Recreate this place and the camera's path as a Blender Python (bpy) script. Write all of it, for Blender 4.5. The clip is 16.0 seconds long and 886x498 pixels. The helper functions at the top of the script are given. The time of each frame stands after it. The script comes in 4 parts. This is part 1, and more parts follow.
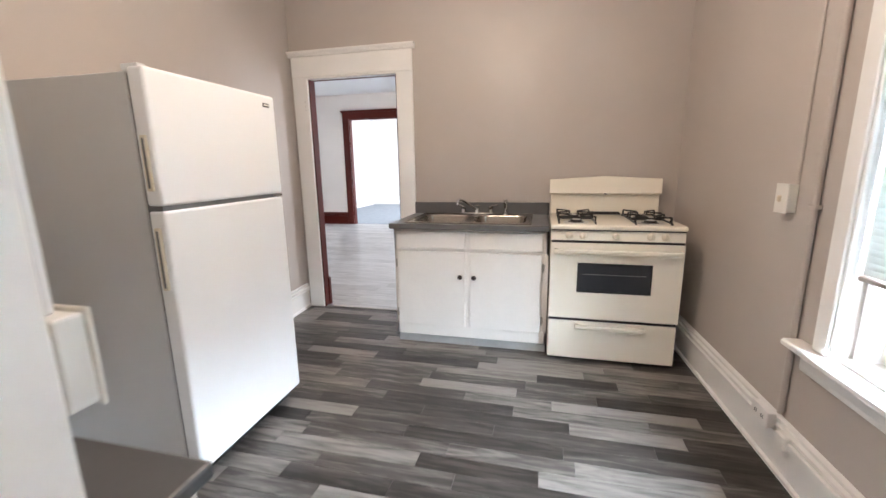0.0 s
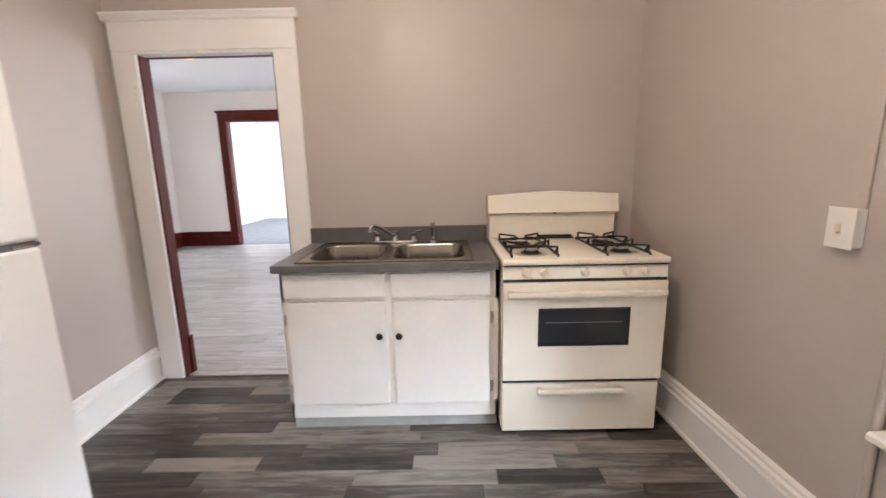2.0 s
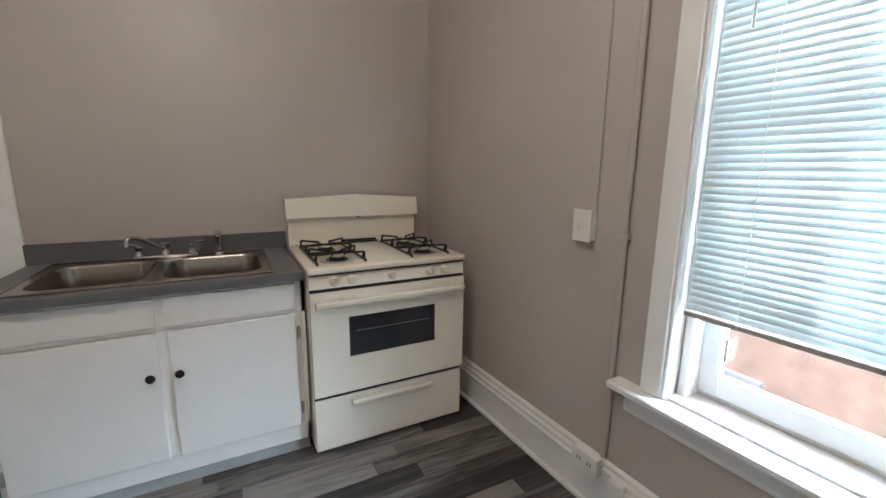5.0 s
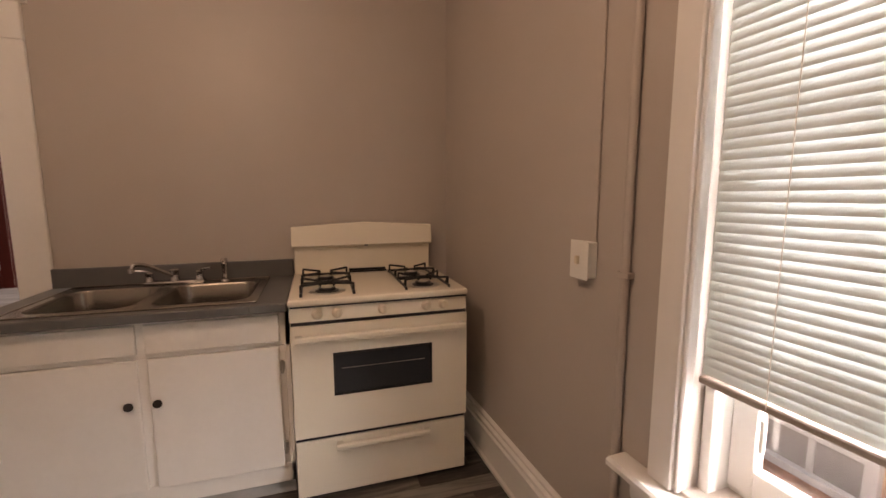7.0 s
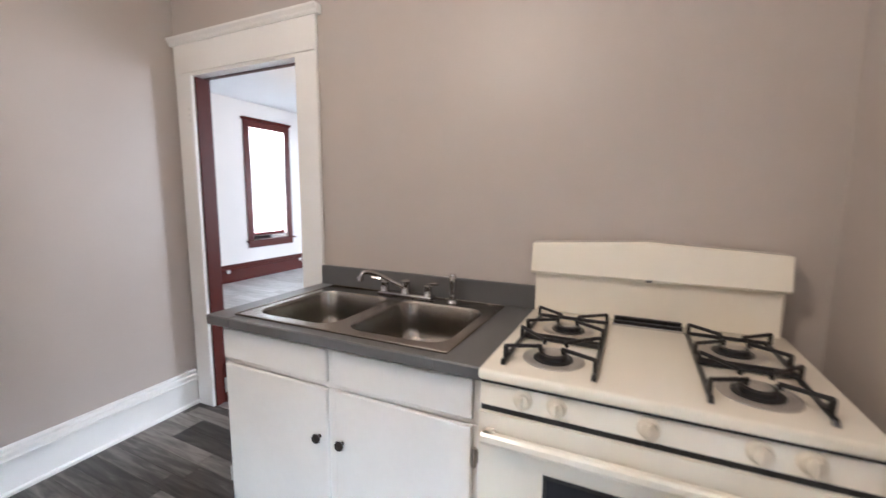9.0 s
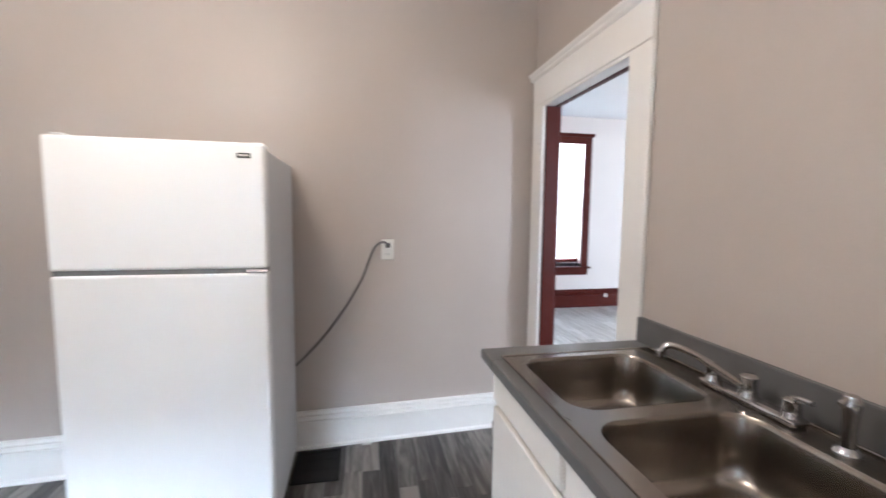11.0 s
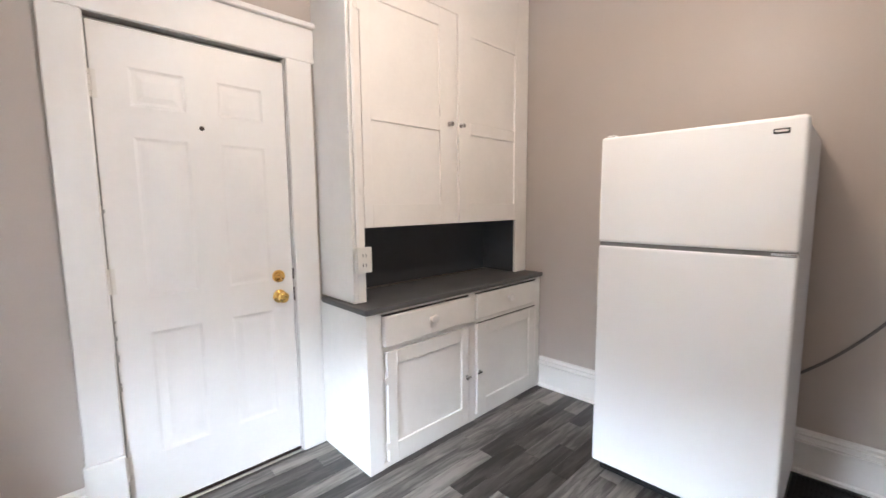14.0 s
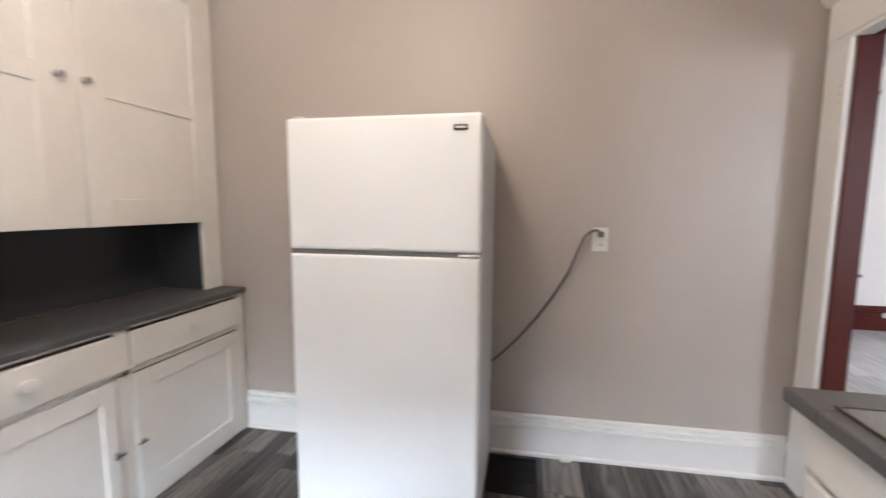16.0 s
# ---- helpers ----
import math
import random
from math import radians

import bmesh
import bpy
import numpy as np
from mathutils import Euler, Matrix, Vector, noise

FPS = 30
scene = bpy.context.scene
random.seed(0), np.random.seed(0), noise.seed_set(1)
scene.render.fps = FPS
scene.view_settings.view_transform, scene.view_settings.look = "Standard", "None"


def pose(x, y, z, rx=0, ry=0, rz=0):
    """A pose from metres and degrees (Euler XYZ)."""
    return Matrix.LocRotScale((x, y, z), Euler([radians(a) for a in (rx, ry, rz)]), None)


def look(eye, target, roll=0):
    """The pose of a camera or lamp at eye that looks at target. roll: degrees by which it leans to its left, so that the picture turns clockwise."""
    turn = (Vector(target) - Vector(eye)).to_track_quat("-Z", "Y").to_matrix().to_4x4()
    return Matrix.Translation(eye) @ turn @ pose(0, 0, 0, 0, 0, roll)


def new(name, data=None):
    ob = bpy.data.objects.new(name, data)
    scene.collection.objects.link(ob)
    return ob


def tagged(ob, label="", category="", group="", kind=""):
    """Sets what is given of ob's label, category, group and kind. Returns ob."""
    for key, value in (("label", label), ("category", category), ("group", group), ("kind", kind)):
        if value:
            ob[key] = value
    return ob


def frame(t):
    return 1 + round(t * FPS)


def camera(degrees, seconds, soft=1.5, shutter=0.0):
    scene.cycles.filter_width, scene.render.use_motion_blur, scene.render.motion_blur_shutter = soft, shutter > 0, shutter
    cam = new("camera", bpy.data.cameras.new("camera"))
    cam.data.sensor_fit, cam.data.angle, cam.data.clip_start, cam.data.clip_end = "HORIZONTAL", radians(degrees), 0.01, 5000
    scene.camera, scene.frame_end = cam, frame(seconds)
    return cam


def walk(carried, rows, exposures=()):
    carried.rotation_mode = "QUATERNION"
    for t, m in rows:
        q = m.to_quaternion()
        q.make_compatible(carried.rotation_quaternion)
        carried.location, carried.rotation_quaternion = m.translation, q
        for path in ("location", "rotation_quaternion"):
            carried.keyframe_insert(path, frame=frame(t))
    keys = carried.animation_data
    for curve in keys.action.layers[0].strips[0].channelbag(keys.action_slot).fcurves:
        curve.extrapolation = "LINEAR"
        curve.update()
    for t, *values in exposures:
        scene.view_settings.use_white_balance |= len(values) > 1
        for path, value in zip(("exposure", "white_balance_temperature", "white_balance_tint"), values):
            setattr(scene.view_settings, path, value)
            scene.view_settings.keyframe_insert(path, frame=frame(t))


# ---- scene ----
cam = camera(94.5, 16.0, shutter=0.4)
PATH = [
    (0, (-0.997, -3.272, 1.277), (-1.458, -1.38, 0.874), -0.9),
    (0.5, (-1.036, -3.062, 1.277), (-1.459, -1.145, 0.899), -1.2),
    (1, (-1.046, -2.838, 1.307), (-1.395, -0.908, 0.919), -1.5),
    (1.5, (-1.133, -2.662, 1.311), (-1.329, -0.71, 0.924), -1.2),
    (2, (-1.201, -2.499, 1.31), (-1.21, -0.535, 0.93), -1.2),
    (2.5, (-1.248, -2.357, 1.317), (-1.009, -0.406, 0.946), -0.8),
    (3, (-1.35, -2.308, 1.329), (-0.891, -0.4, 0.942), -0.4),
    (3.5, (-1.382, -2.315, 1.322), (-0.768, -0.453, 0.928), -0.1),
    (4, (-1.318, -2.358, 1.318), (-0.559, -0.552, 0.917), 0.4),
    (4.5, (-1.26, -2.419, 1.318), (-0.349, -0.685, 0.918), 0.8),
    (7, (-0.818, -2.383, 1.314), (-0.23, -0.488, 1.059), -0.1),
    (7.5, (-0.649, -2.247, 1.319), (-0.476, -0.272, 1.057), 0.1),
    (8, (-0.56, -2.045, 1.308), (-0.729, -0.07, 1.042), 0.1),
    (10.5, (-0.696, -1.095, 1.359), (-2.486, -0.225, 1.155), 0.8),
    (11, (-0.657, -1.056, 1.362), (-2.61, -0.666, 1.187), 0.6),
    (11.5, (-0.608, -1.071, 1.363), (-2.601, -1.166, 1.216), 0.5),
    (12, (-0.565, -1.1, 1.355), (-2.493, -1.617, 1.226), 0.5),
    (12.5, (-0.538, -1.143, 1.347), (-2.345, -1.99, 1.215), 0.4),
    (13, (-0.514, -1.176, 1.341), (-2.176, -2.278, 1.189), 0.3),
    (13.5, (-0.481, -1.216, 1.336), (-1.984, -2.522, 1.148), -0.1),
    (14, (-0.458, -1.25, 1.327), (-1.837, -2.681, 1.106), -0.5),
    (14.5, (-0.46, -1.269, 1.323), (-1.756, -2.77, 1.068), -1.1),
    (15, (-0.518, -1.311, 1.316), (-1.945, -2.686, 1.049), -1.0),
    (15.5, (-0.703, -1.325, 1.322), (-2.48, -2.214, 1.089), -0.3),
    (16, (-0.932, -1.248, 1.308), (-2.878, -1.657, 1.096), 0.4),
]
EXPOSURES = [(0, 1.27, 5850, 11), (1.5, 1.28, 6000, 14), (3.5, 1.23, 6050, 16), (4.5, 0.76, 5250, 5), (7, 0.09, 8250, 29), (7.5, 0.5, 8650, 51), (8, 0.68, 6850, 22), (8.2, 0.9, 6250, 16), (10.5, 1.39, 5250, 9), (12, 1.16, 5850, 12), (14.5, 1.06, 5850, 13), (16, 1.11, 5800, 11)]
walk(cam, [(t, look(eye, target, roll)) for t, eye, target, roll in PATH], EXPOSURES)

# ---- light ----
world = bpy.data.worlds.new("sky")
scene.world = world
world.use_nodes = True
wt = world.node_tree
sky = wt.nodes.new("ShaderNodeTexSky")
sky.sky_type, sky.sun_disc, sky.sun_elevation, sky.sun_rotation = "NISHITA", False, radians(48), radians(240)
wt.links.new(sky.outputs[0], wt.nodes["Background"].inputs[0])
wt.nodes["Background"].inputs[1].default_value = 0.15
sun = new("sun", bpy.data.lights.new("sun", "SUN"))
sun.data.energy, sun.data.angle, sun.data.color = 3.5, radians(3), (1, 0.96, 0.9)
sun.matrix_world = look((-7, -4, 9), (0, 0, 0))


def area(name, m, w, h, watts, colour):
    ob = new(name, bpy.data.lights.new(name, "AREA"))
    ob.data.shape, ob.data.size, ob.data.size_y, ob.data.energy, ob.data.color = "RECTANGLE", w, h, watts, colour
    ob.matrix_world = m
    return ob


SKYC = (1.0, 0.985, 0.97)
BLUEC = (0.84, 0.94, 1.0)
area("added_daylight", look((0.75, -2.14, 1.85), (-1, -2.14, 1.84)), 1.7, 1.8, 430, BLUEC)
# Extra lamp outside, aimed under the blind to brighten low surfaces.
low = area("added_daylight", look((1.2, -2.10, 1.20), (-0.1, -2.14, 0.76)), 1.3, 0.35, 11, BLUEC)
low.data.spread = radians(75)
area("added_daylight", look((-6.32, 1.74, 1.5), (-5, 1.74, 1.3)), 1.15, 2.0, 215, SKYC)
area("added_daylight", look((-6.32, 3.36, 1.5), (-5, 3.36, 1.3)), 1.15, 2.0, 215, SKYC)
# Two lamps at unseen right-hand openings, added to brighten the far rooms.
area("added_daylight", look((-1.6, 7.4, 1.5), (-3, 7.4, 1.3)), 1.5, 1.7, 120, SKYC)
area("added_daylight", look((0.3, 2.6, 1.5), (-1, 2.6, 1.3)), 1.2, 1.7, 45, SKYC)


def bulb(name, p, watts, colour, r):
    ob = new(name, bpy.data.lights.new(name, "POINT"))
    ob.data.energy, ob.data.color, ob.data.shadow_soft_size = watts, colour, r
    ob.location = p
    return ob


bulb("kitchen_bulb", (-1.45, -1.75, 2.42), 20, (1, 0.78, 0.58), 0.12)
bulb("dining_bulb", (-4.04, 2.4, 2.565), 5, (1, 0.6, 0.25), 0.015)

# ---- materials ----


def mat(name, c, rough=0.5, metal=0.0, wear=0.08, var=0.06, scale=6.0, bump=0.05, fine=90.0, spots=0.0, each=0.0, grain=None, trans=0.0, coat=0.0):
    """Principled material with broad and fine variation, a fine relief and, with grain, streaks along one axis."""
    m = bpy.data.materials.new(name)
    m.use_nodes = True
    nt = m.node_tree
    n, l = nt.nodes, nt.links
    b = n["Principled BSDF"]
    b.inputs["Roughness"].default_value, b.inputs["Metallic"].default_value = rough, metal
    b.inputs["Coat Weight"].default_value = coat
    tc = n.new("ShaderNodeTexCoord")
    mp = n.new("ShaderNodeMapping")
    l.new(tc.outputs["Object"], mp.inputs[0])
    if grain:
        mp.inputs["Scale"].default_value = grain
    if each:
        oi = n.new("ShaderNodeObjectInfo")
        sc = n.new("ShaderNodeVectorMath")
        sc.operation = "SCALE"
        sc.inputs[0].default_value = (37, 53, 11)
        l.new(oi.outputs["Random"], sc.inputs["Scale"])
        l.new(sc.outputs[0], mp.inputs["Location"])
    n1, n2 = n.new("ShaderNodeTexNoise"), n.new("ShaderNodeTexNoise")
    n1.inputs["Scale"].default_value, n2.inputs["Scale"].default_value = scale, fine
    n1.inputs["Detail"].default_value = n2.inputs["Detail"].default_value = 4
    for q in (n1, n2):
        l.new(mp.outputs[0], q.inputs["Vector"])
    mix = n.new("ShaderNodeMath")
    mix.operation = "MULTIPLY_ADD"
    l.new(n2.outputs[0], mix.inputs[0])
    mix.inputs[1].default_value = 0.4
    l.new(n1.outputs[0], mix.inputs[2])
    rng = n.new("ShaderNodeMapRange")
    rng.inputs[1].default_value, rng.inputs[2].default_value = 0.4, 1.0
    rng.inputs[3].default_value, rng.inputs[4].default_value = 1 - var, 1 + var
    l.new(mix.outputs[0], rng.inputs[0])
    val = rng.outputs[0]
    if each:
        r2 = n.new("ShaderNodeMapRange")
        r2.inputs[3].default_value, r2.inputs[4].default_value = 1 - each, 1 + each
        l.new(oi.outputs["Random"], r2.inputs[0])
        mu = n.new("ShaderNodeMath")
        mu.operation = "MULTIPLY"
        l.new(val, mu.inputs[0])
        l.new(r2.outputs[0], mu.inputs[1])
        val = mu.outputs[0]
    vm = n.new("ShaderNodeVectorMath")
    vm.operation = "SCALE"
    vm.inputs[0].default_value = c
    l.new(val, vm.inputs["Scale"])
    l.new(vm.outputs[0], b.inputs["Base Color"])
    rr = n.new("ShaderNodeMapRange")
    rr.inputs[3].default_value, rr.inputs[4].default_value = max(0.02, rough - wear), min(1, rough + wear)
    l.new(n1.outputs[0], rr.inputs[0])
    l.new(rr.outputs[0], b.inputs["Roughness"])
    bu = n.new("ShaderNodeBump")
    bu.inputs["Strength"].default_value, bu.inputs["Distance"].default_value = bump, 0.004
    l.new(n2.outputs[0], bu.inputs["Height"])
    l.new(bu.outputs[0], b.inputs["Normal"])
    if trans:
        tr = n.new("ShaderNodeBsdfTranslucent")
        tr.inputs[0].default_value = (*c, 1)
        mx = n.new("ShaderNodeMixShader")
        mx.inputs[0].default_value = trans
        l.new(b.outputs[0], mx.inputs[1])
        l.new(tr.outputs[0], mx.inputs[2])
        l.new(mx.outputs[0], n["Material Output"].inputs[0])
    return m


WALL = mat("greige_wall_paint", wear=0.015, c=(0.49, 0.437, 0.396), rough=0.42, var=0.05, scale=1.6, bump=0.10, fine=160)
WHITE = mat("white_gloss_paint", (0.86, 0.845, 0.82), 0.38, var=0.03, scale=4, bump=0.08, fine=45)
CABW = mat("white_cabinet_paint", (0.86, 0.835, 0.795), 0.33, var=0.035, scale=5, bump=0.10, fine=40)
CREAM = mat("white_painted_sink_cabinet", (0.86, 0.835, 0.795), 0.35, var=0.03, scale=5, bump=0.08, fine=40)
CEIL = mat("white_ceiling_paint", (0.80, 0.79, 0.77), 0.8, var=0.03, scale=2, bump=0.12, fine=60)
CEILB = mat("pale_ceiling_paint", (0.80, 0.81, 0.83), 0.8, var=0.02, scale=2, bump=0.12, fine=60)
PALE = mat("pale_wall_paint", (0.74, 0.71, 0.68), 0.6, var=0.03, scale=2, bump=0.08, fine=120)
RED = mat("red_brown_stained_wood", (0.075, 0.010, 0.006), 0.40, wear=0.02, var=0.08, scale=14, bump=0.02, fine=90)
RED.node_tree.nodes["Principled BSDF"].inputs["Specular IOR Level"].default_value = 0.2
DARK = mat("dark_grey_paint", (0.050, 0.056, 0.065), 0.45, var=0.08, scale=5, bump=0.06)
GREY = mat("grey_laminate", (0.118, 0.117, 0.117), 0.36, var=0.10, scale=9, bump=0.05, fine=260)
# Grey mixes scuffing with painted toe-recess shade; chips and screw holes share it.
TOEG = mat("scuffed_toe_shade_paint", (0.42, 0.42, 0.41), 0.5, var=0.15, scale=9, bump=0.08)
TOPG = mat("grey_painted_counter", (0.095, 0.096, 0.10), 0.42, var=0.08, scale=9, bump=0.05)
FRIDGE = mat("white_enamel", wear=0.015, c=(0.86, 0.86, 0.855), rough=0.30, var=0.012, scale=3, bump=0.05, fine=300)
# Body and hinge covers: greyer and more textured than the door enamel.
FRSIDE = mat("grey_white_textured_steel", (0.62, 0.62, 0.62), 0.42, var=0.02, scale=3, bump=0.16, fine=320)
GASKET = mat("grey_gasket", (0.16, 0.16, 0.16), 0.6)
BISQUE = mat("bisque_enamel", wear=0.015, c=(0.85, 0.795, 0.68), rough=0.22, var=0.02, scale=4, bump=0.02)
BISKNOB = mat("bisque_plastic", (0.74, 0.67, 0.54), 0.4, var=0.04)
BLACK = mat("black_enamel", (0.012, 0.012, 0.013), 0.35, var=0.2)
OVEN = mat("dark_oven_glass", (0.03, 0.033, 0.04), 0.08, var=0.05, bump=0.0)
STEEL = mat("brushed_steel", wear=0.015, c=(0.30, 0.272, 0.245), rough=0.24, metal=1.0, var=0.05, scale=5, bump=0.0, fine=60)
CHROME = mat("chrome", (0.55, 0.55, 0.56), 0.12, 1.0, var=0.05, bump=0.0)
BRASS = mat("polished_brass", (0.80, 0.53, 0.17), 0.16, 1.0, var=0.06, bump=0.02)
BRONZE = mat("dark_bronze", (0.05, 0.04, 0.035), 0.35, 0.8, var=0.1)
PLATE = mat("white_plastic", (0.80, 0.78, 0.73), 0.35, var=0.02)
CORD = mat("grey_rubber_cord", (0.13, 0.12, 0.12), 0.5)
SHOE = mat("metal_strip", (0.55, 0.53, 0.5), 0.35, 0.8)
VENT = mat("black_grille_and_hole_shade", (0.008, 0.008, 0.008), 0.85)
BLIND = mat("white_blind_slat", (0.73, 0.82, 0.83), 0.5, var=0.02, trans=0.095)
RAIL = mat("taupe_blind_rail", (0.30, 0.25, 0.22), 0.5, var=0.05)
CARPET = mat("grey_carpet", (0.27, 0.30, 0.33), 0.95, var=0.15, scale=8, bump=0.5, fine=200)
SIDING = mat("white_siding", (0.72, 0.73, 0.73), 0.6, var=0.06)
ORANGE = mat("orange_brick_wall", (0.60, 0.40, 0.31), 0.8, var=0.25, scale=5, bump=0.3)
SHADE = mat("white_roller_shade", (0.82, 0.83, 0.82), 0.7, var=0.02, trans=0.24)
GRASS = mat("lawn", (0.07, 0.11, 0.035), 0.9, var=0.4, scale=3, bump=0.5)
CONC = mat("pale_concrete", (0.42, 0.41, 0.40), 0.85, var=0.15, scale=4, bump=0.3)


def plank_mat(name, low, mid, high, spread):
    """Grey wood-look vinyl: streaked grain, each plank with a tone of its own."""
    m = bpy.data.materials.new(name)
    m.use_nodes = True
    nt = m.node_tree
    n, l = nt.nodes, nt.links
    b = n["Principled BSDF"]
    tc, mp, oi = n.new("ShaderNodeTexCoord"), n.new("ShaderNodeMapping"), n.new("ShaderNodeObjectInfo")
    at = n.new("ShaderNodeAttribute")
    at.attribute_name = "tone"
    ad = n.new("ShaderNodeMath")
    l.new(oi.outputs["Random"], ad.inputs[0])
    l.new(at.outputs["Fac"], ad.inputs[1])
    fr = n.new("ShaderNodeMath")
    fr.operation = "FRACT"
    l.new(ad.outputs[0], fr.inputs[0])
    sc = n.new("ShaderNodeVectorMath")
    sc.operation = "SCALE"
    sc.inputs[0].default_value = (31, 77, 13)
    l.new(fr.outputs[0], sc.inputs["Scale"])
    l.new(tc.outputs["Object"], mp.inputs[0])
    l.new(sc.outputs[0], mp.inputs["Location"])
    mp.inputs["Scale"].default_value = (2.6, 24, 1)
    w = n.new("ShaderNodeTexNoise")
    w.inputs["Scale"].default_value, w.inputs["Detail"].default_value, w.inputs["Distortion"].default_value = 1.3, 6, 0.9
    l.new(mp.outputs[0], w.inputs["Vector"])
    g = n.new("ShaderNodeTexNoise")
    g.inputs["Scale"].default_value, g.inputs["Detail"].default_value = 7, 3
    l.new(mp.outputs[0], g.inputs["Vector"])
    tone = n.new("ShaderNodeMapRange")
    tone.inputs[3].default_value, tone.inputs[4].default_value = -spread, spread
    l.new(fr.outputs[0], tone.inputs[0])
    s1 = n.new("ShaderNodeMath")
    l.new(w.outputs[0], s1.inputs[0])
    l.new(tone.outputs[0], s1.inputs[1])
    s2 = n.new("ShaderNodeMath")
    s2.operation = "MULTIPLY_ADD"
    l.new(g.outputs[0], s2.inputs[0])
    s2.inputs[1].default_value = 0.24
    l.new(s1.outputs[0], s2.inputs[2])
    cr = n.new("ShaderNodeValToRGB")
    cr.color_ramp.elements[0].position, cr.color_ramp.elements[1].position = 0.30, 0.92
    cr.color_ramp.elements[0].color = (*low, 1)
    cr.color_ramp.elements[1].color = (*high, 1)
    e = cr.color_ramp.elements.new(0.58)
    e.color = (*mid, 1)
    l.new(s2.outputs[0], cr.inputs[0])
    l.new(cr.outputs[0], b.inputs["Base Color"])
    b.inputs["Roughness"].default_value = 0.36
    bu = n.new("ShaderNodeBump")
    bu.inputs["Strength"].default_value, bu.inputs["Distance"].default_value = 0.12, 0.002
    l.new(g.outputs[0], bu.inputs["Height"])
    l.new(bu.outputs[0], b.inputs["Normal"])
    return m


PLANK = plank_mat("grey_vinyl_plank", (0.017, 0.0145, 0.013), (0.064, 0.056, 0.050), (0.225, 0.205, 0.185), 0.30)
# Same vinyl as the kitchen, lightened to paint in the daylight glare.
PLANK2 = plank_mat("glare_vinyl_plank", (0.23, 0.23, 0.23), (0.40, 0.40, 0.40), (0.60, 0.60, 0.60), 0.12)

gl = bpy.data.materials.new("window_glass")
gl.use_nodes = True
gb = gl.node_tree.nodes["Principled BSDF"]
gb.inputs["Transmission Weight"].default_value, gb.inputs["Roughness"].default_value, gb.inputs["IOR"].default_value = 1, 0.0, 1.45
GLASS = gl
em = bpy.data.materials.new("warm_lamp_glass")
em.use_nodes = True
eb = em.node_tree.nodes["Principled BSDF"]
eb.inputs["Emission Color"].default_value, eb.inputs["Emission Strength"].default_value = (1, 0.42, 0.03, 1), 1.5
LAMP = em

# ---- mesh helpers ----


def bx(bm, x0, x1, y0, y1, z0, z1, bevel=0.0, seg=1):
    """A box, with its edges rounded off."""
    vs = bmesh.ops.create_cube(bm, size=1)["verts"]
    for v in vs:
        v.co = Vector((x0 + (v.co.x + 0.5) * (x1 - x0), y0 + (v.co.y + 0.5) * (y1 - y0), z0 + (v.co.z + 0.5) * (z1 - z0)))
    if bevel:
        es = list({e for v in vs for e in v.link_edges})
        bmesh.ops.bevel(bm, geom=es, offset=bevel, segments=seg, affect="EDGES", profile=0.5)


def cyl(bm, p0, p1, r0, r1=None, seg=16):
    p0, p1 = Vector(p0), Vector(p1)
    d = p1 - p0
    m = Matrix.Translation((p0 + p1) / 2) @ d.to_track_quat("Z", "Y").to_matrix().to_4x4()
    bmesh.ops.create_cone(bm, cap_ends=True, segments=seg, radius1=r0, radius2=r0 if r1 is None else r1, depth=d.length, matrix=m)


def lathe(bm, base, axis, prof, seg=20):
    """Turned shape: prof is (distance along axis, radius)."""
    q = Vector(axis).to_track_quat("Z", "Y").to_matrix()
    rings = []
    for h, r in prof:
        rings.append([bm.verts.new(Vector(base) + q @ Vector((r * math.cos(a), r * math.sin(a), h))) for a in [2 * math.pi * i / seg for i in range(seg)]])
    for a, b in zip(rings, rings[1:]):
        for i in range(seg):
            bm.faces.new((a[i], a[(i + 1) % seg], b[(i + 1) % seg], b[i]))
    bm.faces.new(rings[0][::-1])
    bm.faces.new(rings[-1])


def sweep(bm, pts, r, seg=8, smooth=6):
    """A tube along smoothed points."""
    P = [Vector(p) for p in pts]
    path = []
    for i in range(len(P) - 1):
        a, b, c, d = P[max(i - 1, 0)], P[i], P[i + 1], P[min(i + 2, len(P) - 1)]
        for k in range(smooth):
            t = k / smooth
            path.append(0.5 * (2 * b + (c - a) * t + (2 * a - 5 * b + 4 * c - d) * t * t + (3 * b - a - 3 * c + d) * t ** 3))
    path.append(P[-1])
    rings, up = [], Vector((0.31, 0.2, 0.93))
    for i, p in enumerate(path):
        d = (path[min(i + 1, len(path) - 1)] - path[max(i - 1, 0)]).normalized()
        s = d.cross(up).normalized()
        u = s.cross(d)
        rings.append([bm.verts.new(p + r * (math.cos(a) * s + math.sin(a) * u)) for a in [2 * math.pi * k / seg for k in range(seg)]])
    for a, b in zip(rings, rings[1:]):
        for i in range(seg):
            bm.faces.new((a[i], a[(i + 1) % seg], b[(i + 1) % seg], b[i]))
    bm.faces.new(rings[0][::-1])
    bm.faces.new(rings[-1])


def prof(bm, yz, x0, x1):
    """A moulding: the profile yz drawn out from x0 to x1."""
    a = [bm.verts.new((x0, y, z)) for y, z in yz]
    b = [bm.verts.new((x1, y, z)) for y, z in yz]
    k = len(yz)
    for i in range(k):
        bm.faces.new((a[i], a[(i + 1) % k], b[(i + 1) % k], b[i]))
    bm.faces.new(a[::-1])
    bm.faces.new(b)


